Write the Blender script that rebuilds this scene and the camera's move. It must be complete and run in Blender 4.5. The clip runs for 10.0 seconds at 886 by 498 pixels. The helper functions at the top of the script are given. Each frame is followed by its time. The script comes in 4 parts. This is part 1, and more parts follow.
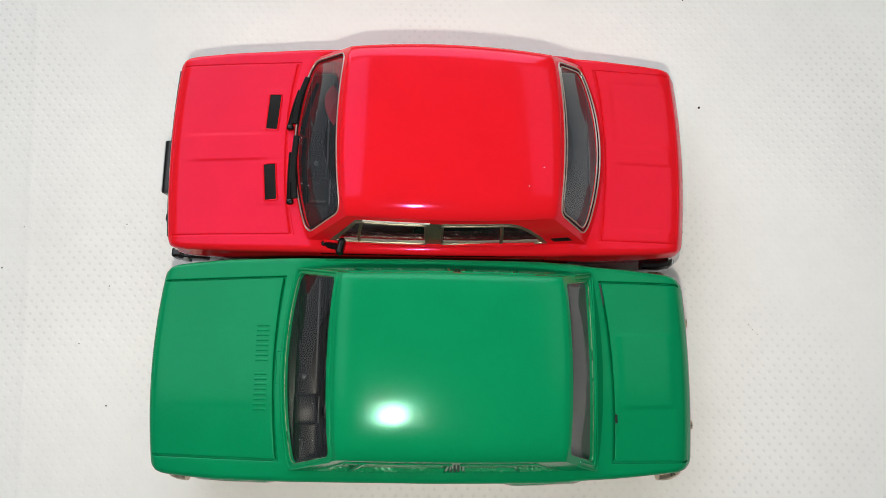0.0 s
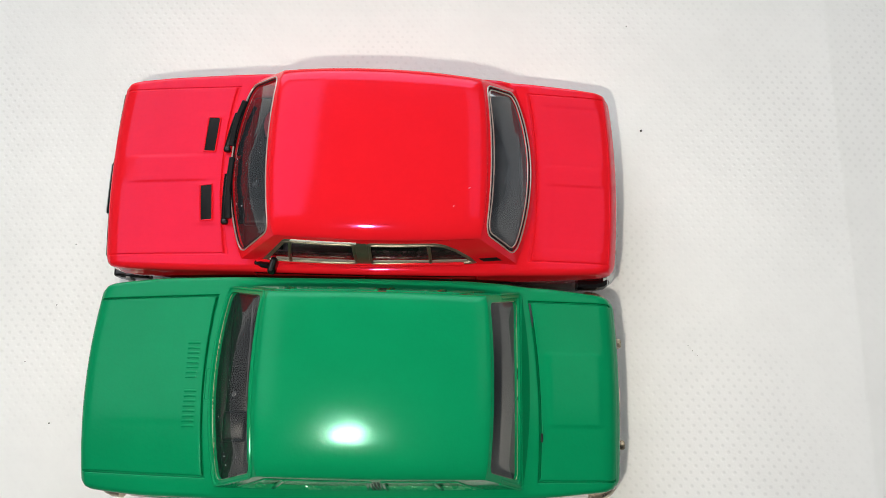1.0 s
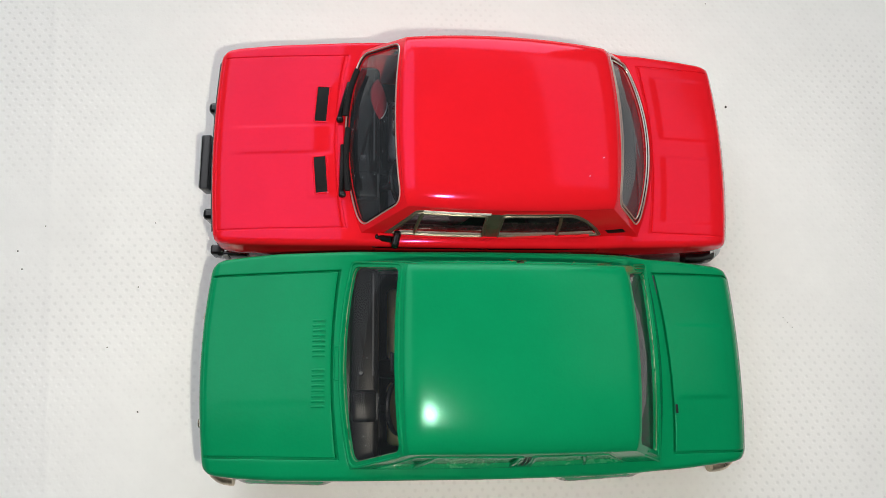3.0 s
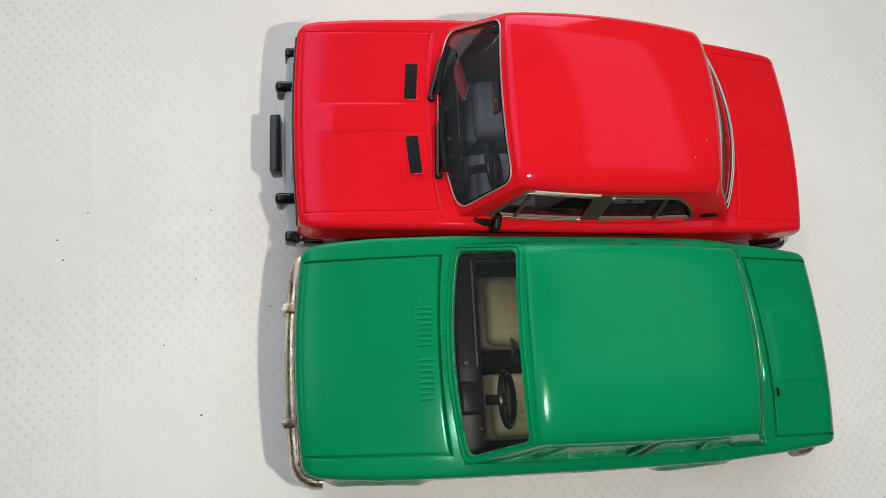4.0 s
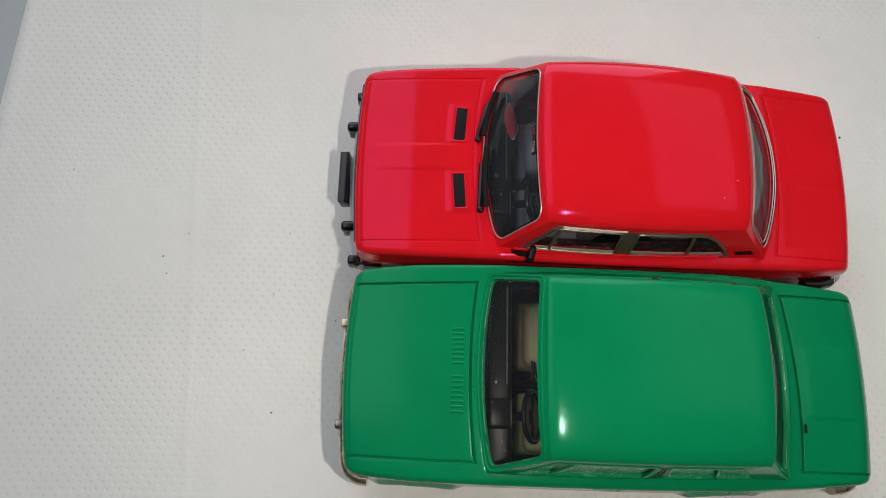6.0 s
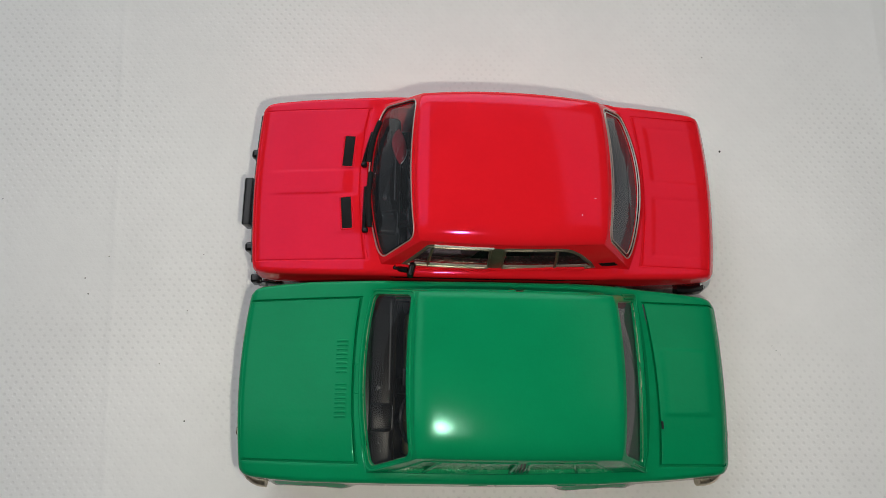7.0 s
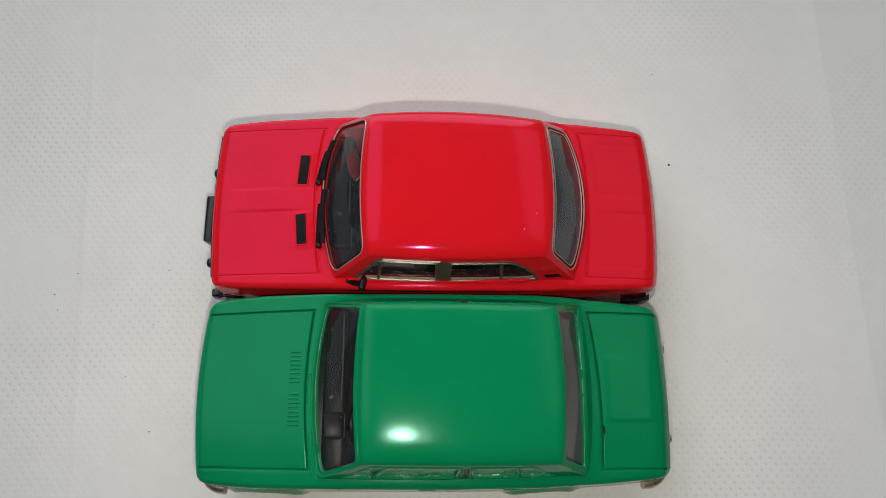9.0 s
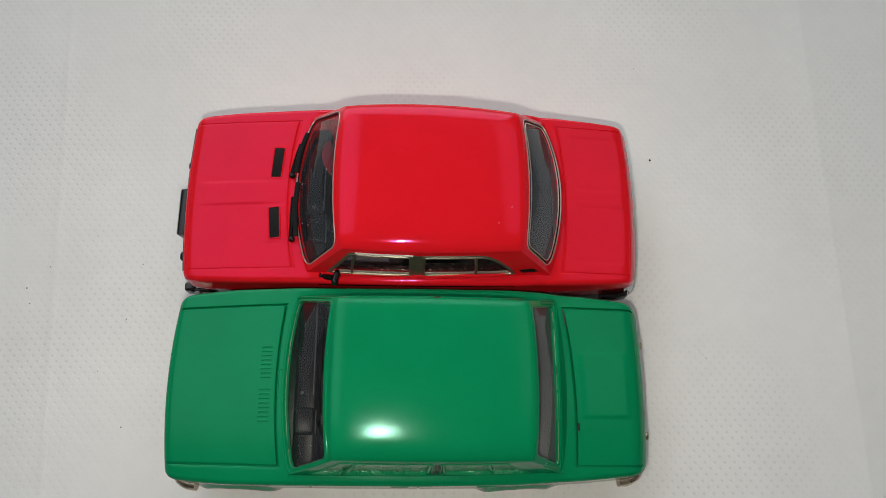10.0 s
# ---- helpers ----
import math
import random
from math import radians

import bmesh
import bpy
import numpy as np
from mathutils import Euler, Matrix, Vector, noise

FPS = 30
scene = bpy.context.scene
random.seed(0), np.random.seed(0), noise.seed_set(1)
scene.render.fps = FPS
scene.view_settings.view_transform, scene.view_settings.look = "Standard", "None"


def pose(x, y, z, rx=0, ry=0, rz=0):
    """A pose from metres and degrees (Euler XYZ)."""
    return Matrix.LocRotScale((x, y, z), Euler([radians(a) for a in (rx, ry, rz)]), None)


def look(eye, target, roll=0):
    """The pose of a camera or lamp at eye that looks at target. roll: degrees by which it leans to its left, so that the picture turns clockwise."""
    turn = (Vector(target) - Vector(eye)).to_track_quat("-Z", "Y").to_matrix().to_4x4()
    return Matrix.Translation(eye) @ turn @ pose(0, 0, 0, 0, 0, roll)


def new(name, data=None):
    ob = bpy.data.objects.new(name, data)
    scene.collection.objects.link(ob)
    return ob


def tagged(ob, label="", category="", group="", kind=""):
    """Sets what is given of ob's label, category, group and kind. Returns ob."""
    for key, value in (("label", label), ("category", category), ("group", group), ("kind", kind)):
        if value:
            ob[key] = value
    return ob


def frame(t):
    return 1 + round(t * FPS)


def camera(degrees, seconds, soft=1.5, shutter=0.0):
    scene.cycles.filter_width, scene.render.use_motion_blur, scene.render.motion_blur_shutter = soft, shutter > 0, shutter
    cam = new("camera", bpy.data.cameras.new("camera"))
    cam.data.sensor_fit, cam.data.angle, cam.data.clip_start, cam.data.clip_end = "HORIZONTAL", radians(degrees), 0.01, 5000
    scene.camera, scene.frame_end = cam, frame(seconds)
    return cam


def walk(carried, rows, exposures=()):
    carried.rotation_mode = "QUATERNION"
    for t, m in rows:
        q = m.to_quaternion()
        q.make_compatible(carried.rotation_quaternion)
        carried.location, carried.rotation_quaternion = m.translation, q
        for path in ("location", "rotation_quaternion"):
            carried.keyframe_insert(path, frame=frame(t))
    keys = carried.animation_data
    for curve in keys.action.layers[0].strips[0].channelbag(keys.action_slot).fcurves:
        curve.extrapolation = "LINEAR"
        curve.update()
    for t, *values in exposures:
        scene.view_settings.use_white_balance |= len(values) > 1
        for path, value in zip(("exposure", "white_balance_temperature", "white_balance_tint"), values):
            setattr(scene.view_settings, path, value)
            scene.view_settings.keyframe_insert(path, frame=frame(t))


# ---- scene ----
cam = camera(60.00, 10.0, soft=0.65)
PATH = [
    (0, (-0.00035, 0.00303, 0.15459), (0.00099, 0.04244, -0.04149), 2.54),
    (0.3, (0.00692, 0.00307, 0.15319), (0.00577, 0.04324, -0.04273), -0.65),
    (0.5, (0.01139, 0.00272, 0.15215), (0.00945, 0.04386, -0.04356), -1.67),
    (0.8, (0.01646, 0.00192, 0.15657), (0.01401, 0.04570, -0.03857), -2.38),
    (1, (0.01424, 0.00150, 0.15621), (0.01226, 0.04778, -0.03835), -1.61),
    (1.3, (0.01116, 0.00166, 0.15634), (0.00923, 0.04775, -0.03827), -1.45),
    (1.5, (0.01102, 0.00137, 0.15505), (0.01017, 0.04815, -0.03940), -0.13),
    (1.8, (0.00699, 0.00163, 0.15322), (0.00764, 0.04833, -0.04125), 1.51),
    (2, (0.00343, 0.00092, 0.15401), (0.00610, 0.04791, -0.04037), 3.76),
    (2.3, (-0.00037, -0.00075, 0.15426), (0.00418, 0.04504, -0.04038), 5.77),
    (2.5, (-0.00420, -0.00252, 0.15399), (0.00250, 0.04339, -0.04056), 8.12),
    (2.8, (-0.01188, -0.00323, 0.15135), (-0.00036, 0.04257, -0.04299), 13.86),
    (3, (-0.01979, -0.00202, 0.15100), (-0.00384, 0.04359, -0.04308), 18.92),
    (3.2, (-0.02659, -0.00269, 0.15001), (-0.00635, 0.04416, -0.04337), 23.02),
    (4.3, (-0.05764, -0.00511, 0.13765), (-0.01239, 0.04470, -0.05069), 40.52),
    (4.5, (-0.05951, -0.00456, 0.13777), (-0.01325, 0.04609, -0.05010), 40.72),
    (5, (-0.05950, -0.00395, 0.13784), (-0.01440, 0.04756, -0.05008), 39.44),
    (5.2, (-0.05803, -0.00386, 0.14017), (-0.01712, 0.04796, -0.04862), 36.77),
    (6.3, (-0.02671, -0.00731, 0.15838), (-0.02671, 0.04650, -0.03424), 2.45),
    (6.5, (-0.02018, -0.00635, 0.16003), (-0.01981, 0.04748, -0.03259), 2.65),
    (6.8, (-0.01404, -0.00604, 0.16476), (-0.01141, 0.04784, -0.02783), 3.85),
    (7, (-0.01474, -0.00690, 0.16789), (-0.01002, 0.04750, -0.02451), 5.52),
    (7.3, (-0.00980, -0.00923, 0.17048), (-0.00405, 0.04467, -0.02203), 6.74),
    (7.5, (-0.01037, -0.00796, 0.17204), (-0.00303, 0.04568, -0.02049), 8.47),
    (7.8, (-0.00928, -0.00983, 0.17303), (-0.00113, 0.04387, -0.01945), 9.30),
    (8, (-0.00836, -0.00815, 0.17377), (0.00135, 0.04590, -0.01854), 10.59),
    (8.3, (-0.00687, -0.00689, 0.17476), (0.00108, 0.04750, -0.01754), 8.66),
    (8.5, (-0.00736, -0.00764, 0.17504), (0.00032, 0.04745, -0.01707), 8.11),
    (8.8, (-0.00539, -0.00754, 0.17430), (-0.00049, 0.04875, -0.01755), 5.10),
    (9, (-0.00421, -0.00805, 0.17418), (-0.00022, 0.04910, -0.01744), 3.92),
    (9.3, (-0.00164, -0.00977, 0.17314), (0.00174, 0.04643, -0.01877), 3.61),
    (9.5, (-0.00177, -0.01013, 0.17397), (0.00218, 0.04567, -0.01805), 4.29),
    (10, (0.00056, -0.00858, 0.17218), (0.00511, 0.04847, -0.01946), 4.72),
]
walk(cam, [(t, look(eye, target, roll)) for t, eye, target, roll in PATH],
     exposures=[(0, 0.16), (1, 0.25), (3.2, 0.16), (4.3, -0.04), (6.5, -0.3), (10, -0.34)])

# ---- light ----
world = bpy.data.worlds.new("room_dark")
world.use_nodes = True
world.node_tree.nodes["Background"].inputs[0].default_value = (0.8, 0.85, 0.9, 1)
world.node_tree.nodes["Background"].inputs[1].default_value = 0.02
scene.world = world


def lamp(name, kind, m, power, colour, size, size_y=0.0):
    data = bpy.data.lights.new(name, kind)
    data.energy, data.color = power, colour
    if kind == "AREA":
        data.shape, data.size, data.size_y = "RECTANGLE", size, size_y or size
    else:
        data.shadow_soft_size = size
    ob = new(name, data)
    ob.matrix_world = m
    return ob


# the small white torch, two ceiling panels set by their reflections, an added fill
torch = lamp("torch_light", "SPOT", look((-0.0035, -0.0165, 0.165), (0.0, 0.052, 0.0)), 0.53, (1.0, 0.93, 0.80), 0.0022)
torch.data.spot_size, torch.data.spot_blend = radians(110), 1.0
# two unseen panels stand for the lit ceiling; their gap keeps the roofs unveiled
lamp("ceiling_panel_light", "AREA", pose(-1.05, 0.92, 1.69), 15.0, (0.95, 0.96, 1.0), 1.3, 2.06)
lamp("ceiling_panel_light", "AREA", pose(1.15, 0.97, 1.69), 5.2, (1.0, 0.96, 0.86), 0.85, 1.96)
# added fill lamp at the north wall, which has no opening
lamp("wall_fill_light", "AREA", pose(-0.6, 2.05, 0.95, -90, 0, 0), 40.0, (0.91, 0.97, 1.0), 3.0, 1.3)

# ---- materials ----
MM = 0.001


def material(name, colour, rough=0.5, metal=0.0, coat=0.0, spec=0.5, sheen=(1.0, 1.0, 1.0), vary=0.0, vary_scale=120.0, rough_vary=0.0, bumps=()):
    """A Principled surface with a two-scale variation of colour and roughness, and bumps of (scale per metre, strength, metres)."""
    mat = bpy.data.materials.new(name)
    mat.use_nodes = True
    nt = mat.node_tree
    p = nt.nodes["Principled BSDF"]
    p.inputs["Base Color"].default_value = (*colour, 1)
    p.inputs["Roughness"].default_value = rough
    p.inputs["Metallic"].default_value = metal
    p.inputs["Coat Weight"].default_value = coat
    p.inputs["Coat Roughness"].default_value = 0.16
    p.inputs["Specular IOR Level"].default_value = spec
    p.inputs["Specular Tint"].default_value = (*sheen, 1)
    co = nt.nodes.new("ShaderNodeTexCoord").outputs["Object"]

    def tex(scale, detail=3.0):
        n = nt.nodes.new("ShaderNodeTexNoise")
        n.inputs["Scale"].default_value, n.inputs["Detail"].default_value = scale, detail
        nt.links.new(co, n.inputs["Vector"])
        return n.outputs["Fac"]

    def span(value, low, high):
        n = nt.nodes.new("ShaderNodeMapRange")
        n.inputs["From Min"].default_value, n.inputs["From Max"].default_value = 0.3, 0.7
        n.inputs["To Min"].default_value, n.inputs["To Max"].default_value = low, high
        nt.links.new(value, n.inputs["Value"])
        return n.outputs["Result"]

    if vary:
        add = nt.nodes.new("ShaderNodeMath")
        add.operation = "MULTIPLY"
        nt.links.new(span(tex(vary_scale), 1 - vary, 1 + vary), add.inputs[0])
        nt.links.new(span(tex(vary_scale * 9), 1 - vary * 0.5, 1 + vary * 0.5), add.inputs[1])
        hsv = nt.nodes.new("ShaderNodeHueSaturation")
        hsv.inputs["Color"].default_value = (*colour, 1)
        nt.links.new(add.outputs[0], hsv.inputs["Value"])
        nt.links.new(hsv.outputs["Color"], p.inputs["Base Color"])
    if rough_vary:
        nt.links.new(span(tex(vary_scale * 2.3), max(0.02, rough - rough_vary), rough + rough_vary), p.inputs["Roughness"])
    normal = None
    for scale, strength, depth in bumps:
        b = nt.nodes.new("ShaderNodeBump")
        b.inputs["Strength"].default_value, b.inputs["Distance"].default_value = strength, depth
        nt.links.new(tex(scale, 2.0), b.inputs["Height"])
        if normal:
            nt.links.new(normal, b.inputs["Normal"])
        normal = b.outputs["Normal"]
    if normal:
        nt.links.new(normal, p.inputs["Normal"])
        nt.links.new(normal, p.inputs["Coat Normal"])
    return mat


def glass(name, tint, rough=0.02, veil=(0.015, 0.05), ior=1.55):
    """A thin pane: clear with a tint, mirroring at its surface by Fresnel."""
    mat = bpy.data.materials.new(name)
    mat.use_nodes = True
    nt = mat.node_tree
    nt.nodes.remove(nt.nodes["Principled BSDF"])
    out = nt.nodes["Material Output"]
    clear, gloss, mix, fres = (nt.nodes.new("ShaderNode" + k) for k in ("BsdfTransparent", "BsdfGlossy", "MixShader", "Fresnel"))
    clear.inputs["Color"].default_value = (*tint, 1)
    gloss.inputs["Roughness"].default_value = rough
    fres.inputs["IOR"].default_value = ior
    # a faint bluish haze: dusty, aged plastic and a painted veil of reflection
    haze, dust_gleam = nt.nodes.new("ShaderNodeBsdfDiffuse"), nt.nodes.new("ShaderNodeMixShader")
    haze.inputs["Color"].default_value = (0.58, 0.68, 0.80, 1)
    spots = nt.nodes.new("ShaderNodeTexNoise")
    spots.inputs["Scale"].default_value = 400.0
    share = nt.nodes.new("ShaderNodeMapRange")
    share.inputs["To Min"].default_value, share.inputs["To Max"].default_value = veil
    nt.links.new(nt.nodes.new("ShaderNodeTexCoord").outputs["Object"], spots.inputs["Vector"])
    nt.links.new(spots.outputs["Fac"], share.inputs["Value"])
    nt.links.new(share.outputs[0], dust_gleam.inputs[0])
    nt.links.new(clear.outputs[0], dust_gleam.inputs[1])
    nt.links.new(haze.outputs[0], dust_gleam.inputs[2])
    nt.links.new(fres.outputs[0], mix.inputs[0])
    nt.links.new(dust_gleam.outputs[0], mix.inputs[1])
    nt.links.new(gloss.outputs[0], mix.inputs[2])
    nt.links.new(mix.outputs[0], out.inputs["Surface"])
    return mat


def cloth_material():
    """White spunbond cloth with a staggered lattice of small pressed dots and fine fibres."""
    mat = material("spunbond_cloth", (0.865, 0.86, 0.85), 0.62, vary=0.025, vary_scale=30.0)
    nt = mat.node_tree
    p = nt.nodes["Principled BSDF"]
    co = nt.nodes.new("ShaderNodeTexCoord").outputs["Object"]
    sep = nt.nodes.new("ShaderNodeSeparateXYZ")
    warp = nt.nodes.new("ShaderNodeTexNoise")
    warp.inputs["Scale"].default_value = 60.0
    shift = nt.nodes.new("ShaderNodeVectorMath")
    shift.operation = "MULTIPLY_ADD"
    shift.inputs[1].default_value = (0.0011, 0.0011, 0)
    nt.links.new(co, warp.inputs["Vector"])
    nt.links.new(warp.outputs["Color"], shift.inputs[0])
    nt.links.new(co, shift.inputs[2])
    nt.links.new(shift.outputs[0], sep.inputs[0])

    def m(op, a, b=None):
        n = nt.nodes.new("ShaderNodeMath")
        n.operation = op
        for k, v in enumerate((a, b)):
            if v is None:
                continue
            if isinstance(v, (int, float)):
                n.inputs[k].default_value = v
            else:
                nt.links.new(v, n.inputs[k])
        return n.outputs[0]

    def cell(off):
        """Distance to the middle of a cell of the lattice, in metres."""
        ax = m("MULTIPLY", m("SUBTRACT", m("FRACT", m("ADD", m("DIVIDE", sep.outputs[0], 0.00215), off)), 0.5), 0.00215)
        ay = m("MULTIPLY", m("SUBTRACT", m("FRACT", m("ADD", m("DIVIDE", sep.outputs[1], 0.00255), off)), 0.5), 0.00255)
        return m("SQRT", m("ADD", m("MULTIPLY", ax, ax), m("MULTIPLY", ay, ay)))

    near = m("MINIMUM", cell(0.0), cell(0.5))
    dot = nt.nodes.new("ShaderNodeMapRange")
    dot.interpolation_type = "SMOOTHSTEP"
    for key, value in (("From Min", 0.0001), ("From Max", 0.00052), ("To Min", 0.0), ("To Max", 1.0)):
        dot.inputs[key].default_value = value
    nt.links.new(near, dot.inputs["Value"])
    # the dots are pressed in more or less deeply from place to place
    depth = nt.nodes.new("ShaderNodeTexNoise")
    depth.inputs["Scale"].default_value, depth.inputs["Detail"].default_value = 26.0, 2.0
    nt.links.new(co, depth.inputs["Vector"])
    clear = nt.nodes.new("ShaderNodeMapRange")
    for key, value in (("From Min", 0.35), ("From Max", 0.65), ("To Min", 0.12), ("To Max", 1.15)):
        clear.inputs[key].default_value = value
    nt.links.new(depth.outputs["Fac"], clear.inputs["Value"])
    fibre = nt.nodes.new("ShaderNodeTexNoise")
    fibre.inputs["Scale"].default_value, fibre.inputs["Detail"].default_value = 2600.0, 4.0
    nt.links.new(co, fibre.inputs["Vector"])
    height = m("ADD", m("MULTIPLY", dot.outputs[0], clear.outputs[0]), m("MULTIPLY", fibre.outputs["Fac"], 0.6))
    bump = nt.nodes.new("ShaderNodeBump")
    bump.inputs["Strength"].default_value, bump.inputs["Distance"].default_value = 0.33, 0.00012
    nt.links.new(height, bump.inputs["Height"])
    nt.links.new(bump.outputs["Normal"], p.inputs["Normal"])
    # pressed dots are thinner and let the darker ground through
    patch = nt.nodes.new("ShaderNodeTexNoise")
    patch.inputs["Scale"].default_value, patch.inputs["Detail"].default_value = 22.0, 3.0
    nt.links.new(co, patch.inputs["Vector"])
    spread = nt.nodes.new("ShaderNodeMapRange")
    spread.interpolation_type = "SMOOTHSTEP"
    for key, value in (("From Min", 0.44), ("From Max", 0.64), ("To Min", 0.006), ("To Max", 0.08)):
        spread.inputs[key].default_value = value
    nt.links.new(patch.outputs["Fac"], spread.inputs["Value"])
    thin = m("MULTIPLY", m("SUBTRACT", 1.0, dot.outputs[0]), spread.outputs[0])
    hsv = nt.nodes.new("ShaderNodeHueSaturation")
    nt.links.new(p.inputs["Base Color"].links[0].from_socket, hsv.inputs["Color"])
    nt.links.new(m("SUBTRACT", 1.0, thin), hsv.inputs["Value"])
    nt.links.new(hsv.outputs[0], p.inputs["Base Color"])
    nt.links.new(m("ADD", 0.42, m("MULTIPLY", dot.outputs[0], 0.2)), p.inputs["Roughness"])
    return mat


RED = material("red_enamel", (0.78, 0.011, 0.019), 0.09, spec=0.42, sheen=(1.0, 0.22, 0.7), vary=0.02, bumps=((120, 0.08, 0.0002), (1100, 0.02, 0.0001)))
GREEN = material("green_enamel", (0.002, 0.225, 0.086), 0.13, coat=0.17, spec=0.17, sheen=(0.08, 0.8, 0.6), vary=0.03, rough_vary=0.04, bumps=((2100, 0.13, 0.0001), (500, 0.03, 0.0002)))
GREEN_WORN = material("green_enamel_rough", (0.003, 0.26, 0.095), 0.24, spec=0.9, coat=0.7, vary=0.08, rough_vary=0.1, bumps=((1800, 0.7, 0.0003), (700, 0.4, 0.0003)))

BLACK = material("black_plastic", (0.005, 0.005, 0.006), 0.2, spec=0.45, vary=0.2, vary_scale=400)
MATT = material("matt_black", (0.005, 0.005, 0.006), 0.6, spec=0.2, vary=0.2, vary_scale=400)
TYRE = material("tyre_rubber", (0.02, 0.02, 0.02), 0.75, vary=0.2, vary_scale=500)
CHROME = material("bright_trim", (0.72, 0.71, 0.69), 0.22, metal=1.0, vary=0.05, vary_scale=500, rough_vary=0.1)
DULL = material("dull_dark_metal", (0.17, 0.145, 0.11), 0.38, metal=0.6, vary=0.15, vary_scale=400)
SATIN = material("satin_silver_trim", (0.52, 0.47, 0.44), 0.3, metal=0.6, vary=0.05, vary_scale=500)
WHITE_TRIM = material("pale_silver_trim", (0.90, 0.89, 0.87), 0.28, metal=0.15, vary=0.06, vary_scale=500)
# mottled silver-pink, paints the reflection in the lower side panes
PANE_GLEAM = material("painted_pane_reflection", (0.30, 0.23, 0.23), 0.25, metal=0.7, vary=0.5, vary_scale=260, rough_vary=0.15, bumps=((500, 0.4, 0.0004),))
DARK_RED = material("dark_red_plastic", (0.34, 0.03, 0.05), 0.5, vary=0.1, vary_scale=300)
SILVER = material("silver_paint", (0.55, 0.55, 0.54), 0.38, metal=0.55, vary=0.06, vary_scale=600)
OLD = material("worn_plated_metal", (0.54, 0.47, 0.36), 0.33, metal=0.95, vary=0.45, vary_scale=180, rough_vary=0.14, bumps=((900, 0.3, 0.0002),))
GREY = material("pale_grey_plastic", (0.50, 0.53, 0.56), 0.45, vary=0.05, vary_scale=300)
CREAM = material("cream_plastic", (0.95, 0.80, 0.44), 0.42, vary=0.06, vary_scale=300)
SEAT = material("grey_seat_plastic", (0.30, 0.33, 0.37), 0.5, vary=0.15, vary_scale=300)
DASH = material("dark_moulding", (0.008, 0.008, 0.009), 0.35, spec=0.14, vary=0.2, vary_scale=300)
SHELF = material("dark_grey_plastic", (0.05, 0.053, 0.062), 0.45, vary=0.15, vary_scale=300)
LENS = material("lamp_lens", (0.75, 0.75, 0.72), 0.12, vary=0.05)
AMBER = material("amber_lens", (0.75, 0.22, 0.02), 0.2, vary=0.05)
RUBY = material("ruby_lens", (0.45, 0.01, 0.01), 0.2, vary=0.05)
PANE = glass("clear_pane", (0.84, 0.88, 0.93), 0.02, (0.008, 0.045), 1.6)
SIDE_PANE = glass("side_pane", (0.26, 0.20, 0.22), 0.03, (0.002, 0.012), 1.12)
SMOKED = glass("aged_veil_pane", (0.96, 0.95, 0.92), 0.03, (0.004, 0.02))
CLOTH = cloth_material()
TABLE = material("grey_laminate", (0.42, 0.45, 0.48), 0.4, vary=0.05, vary_scale=20)
# added unseen walls and ceiling, kept dark so that little light bounces back
WALL = material("unseen_dark_wall", (0.15, 0.15, 0.148), 0.8, vary=0.04, vary_scale=3)
CEIL = material("unseen_dark_ceiling", (0.26, 0.26, 0.265), 0.85, vary=0.03, vary_scale=3)
FLOOR = material("brown_floor", (0.22, 0.15, 0.09), 0.5, vary=0.15, vary_scale=6)
SPECK = material("dark_crumb", (0.035, 0.032, 0.03), 0.8, vary=0.3, vary_scale=900)

# ---- mesh helpers, all in millimetres ----


def part(name, bm, mat, parent=None, label="", smooth=40.0, thick=0.0):
    """Links a bmesh in millimetres as one mesh object under a thing or a part."""
    bmesh.ops.remove_doubles(bm, verts=bm.verts, dist=1e-4)
    bmesh.ops.recalc_face_normals(bm, faces=bm.faces)
    bmesh.ops.scale(bm, vec=(MM, MM, MM), verts=bm.verts)
    me = bpy.data.meshes.new(name)
    bm.to_mesh(me)
    bm.free()
    me.materials.append(mat)
    if smooth:
        me.shade_smooth()
        me.set_sharp_from_angle(angle=radians(smooth))
    ob = new(name, me)
    if parent:
        ob.parent = parent
    if thick:
        mod = ob.modifiers.new("thickness", "SOLIDIFY")
        mod.thickness, mod.offset = thick * MM, -1
    if label:
        tagged(ob, label)
    return ob


def quads(bm, rows, loop=False):
    """A sheet of quads through rows of points."""
    made = [[bm.verts.new(p) for p in row] for row in rows]
    for a, b in zip(made, made[1:]):
        n = len(a)
        for k in range(n if loop else n - 1):
            try:
                bm.faces.new((a[k], a[(k + 1) % n], b[(k + 1) % n], b[k]))
            except ValueError:
                pass
    return made


def block(bm, at, size, soft=0.3, steps=2, turn=None):
    """A box with rounded edges about a centre."""
    made = bmesh.ops.create_cube(bm, size=1.0)["verts"]
    bmesh.ops.scale(bm, vec=size, verts=made)
    if soft:
        edges = list({e for v in made for e in v.link_edges})
        res = bmesh.ops.bevel(bm, geom=edges, offset=soft, segments=steps, affect="EDGES", profile=0.5)
        made = list({v for f in res["faces"] for v in f.verts} | {v for v in made if v.is_valid})
    if turn:
        bmesh.ops.rotate(bm, cent=(0, 0, 0), matrix=turn, verts=made)
    bmesh.ops.translate(bm, vec=at, verts=made)
    return made


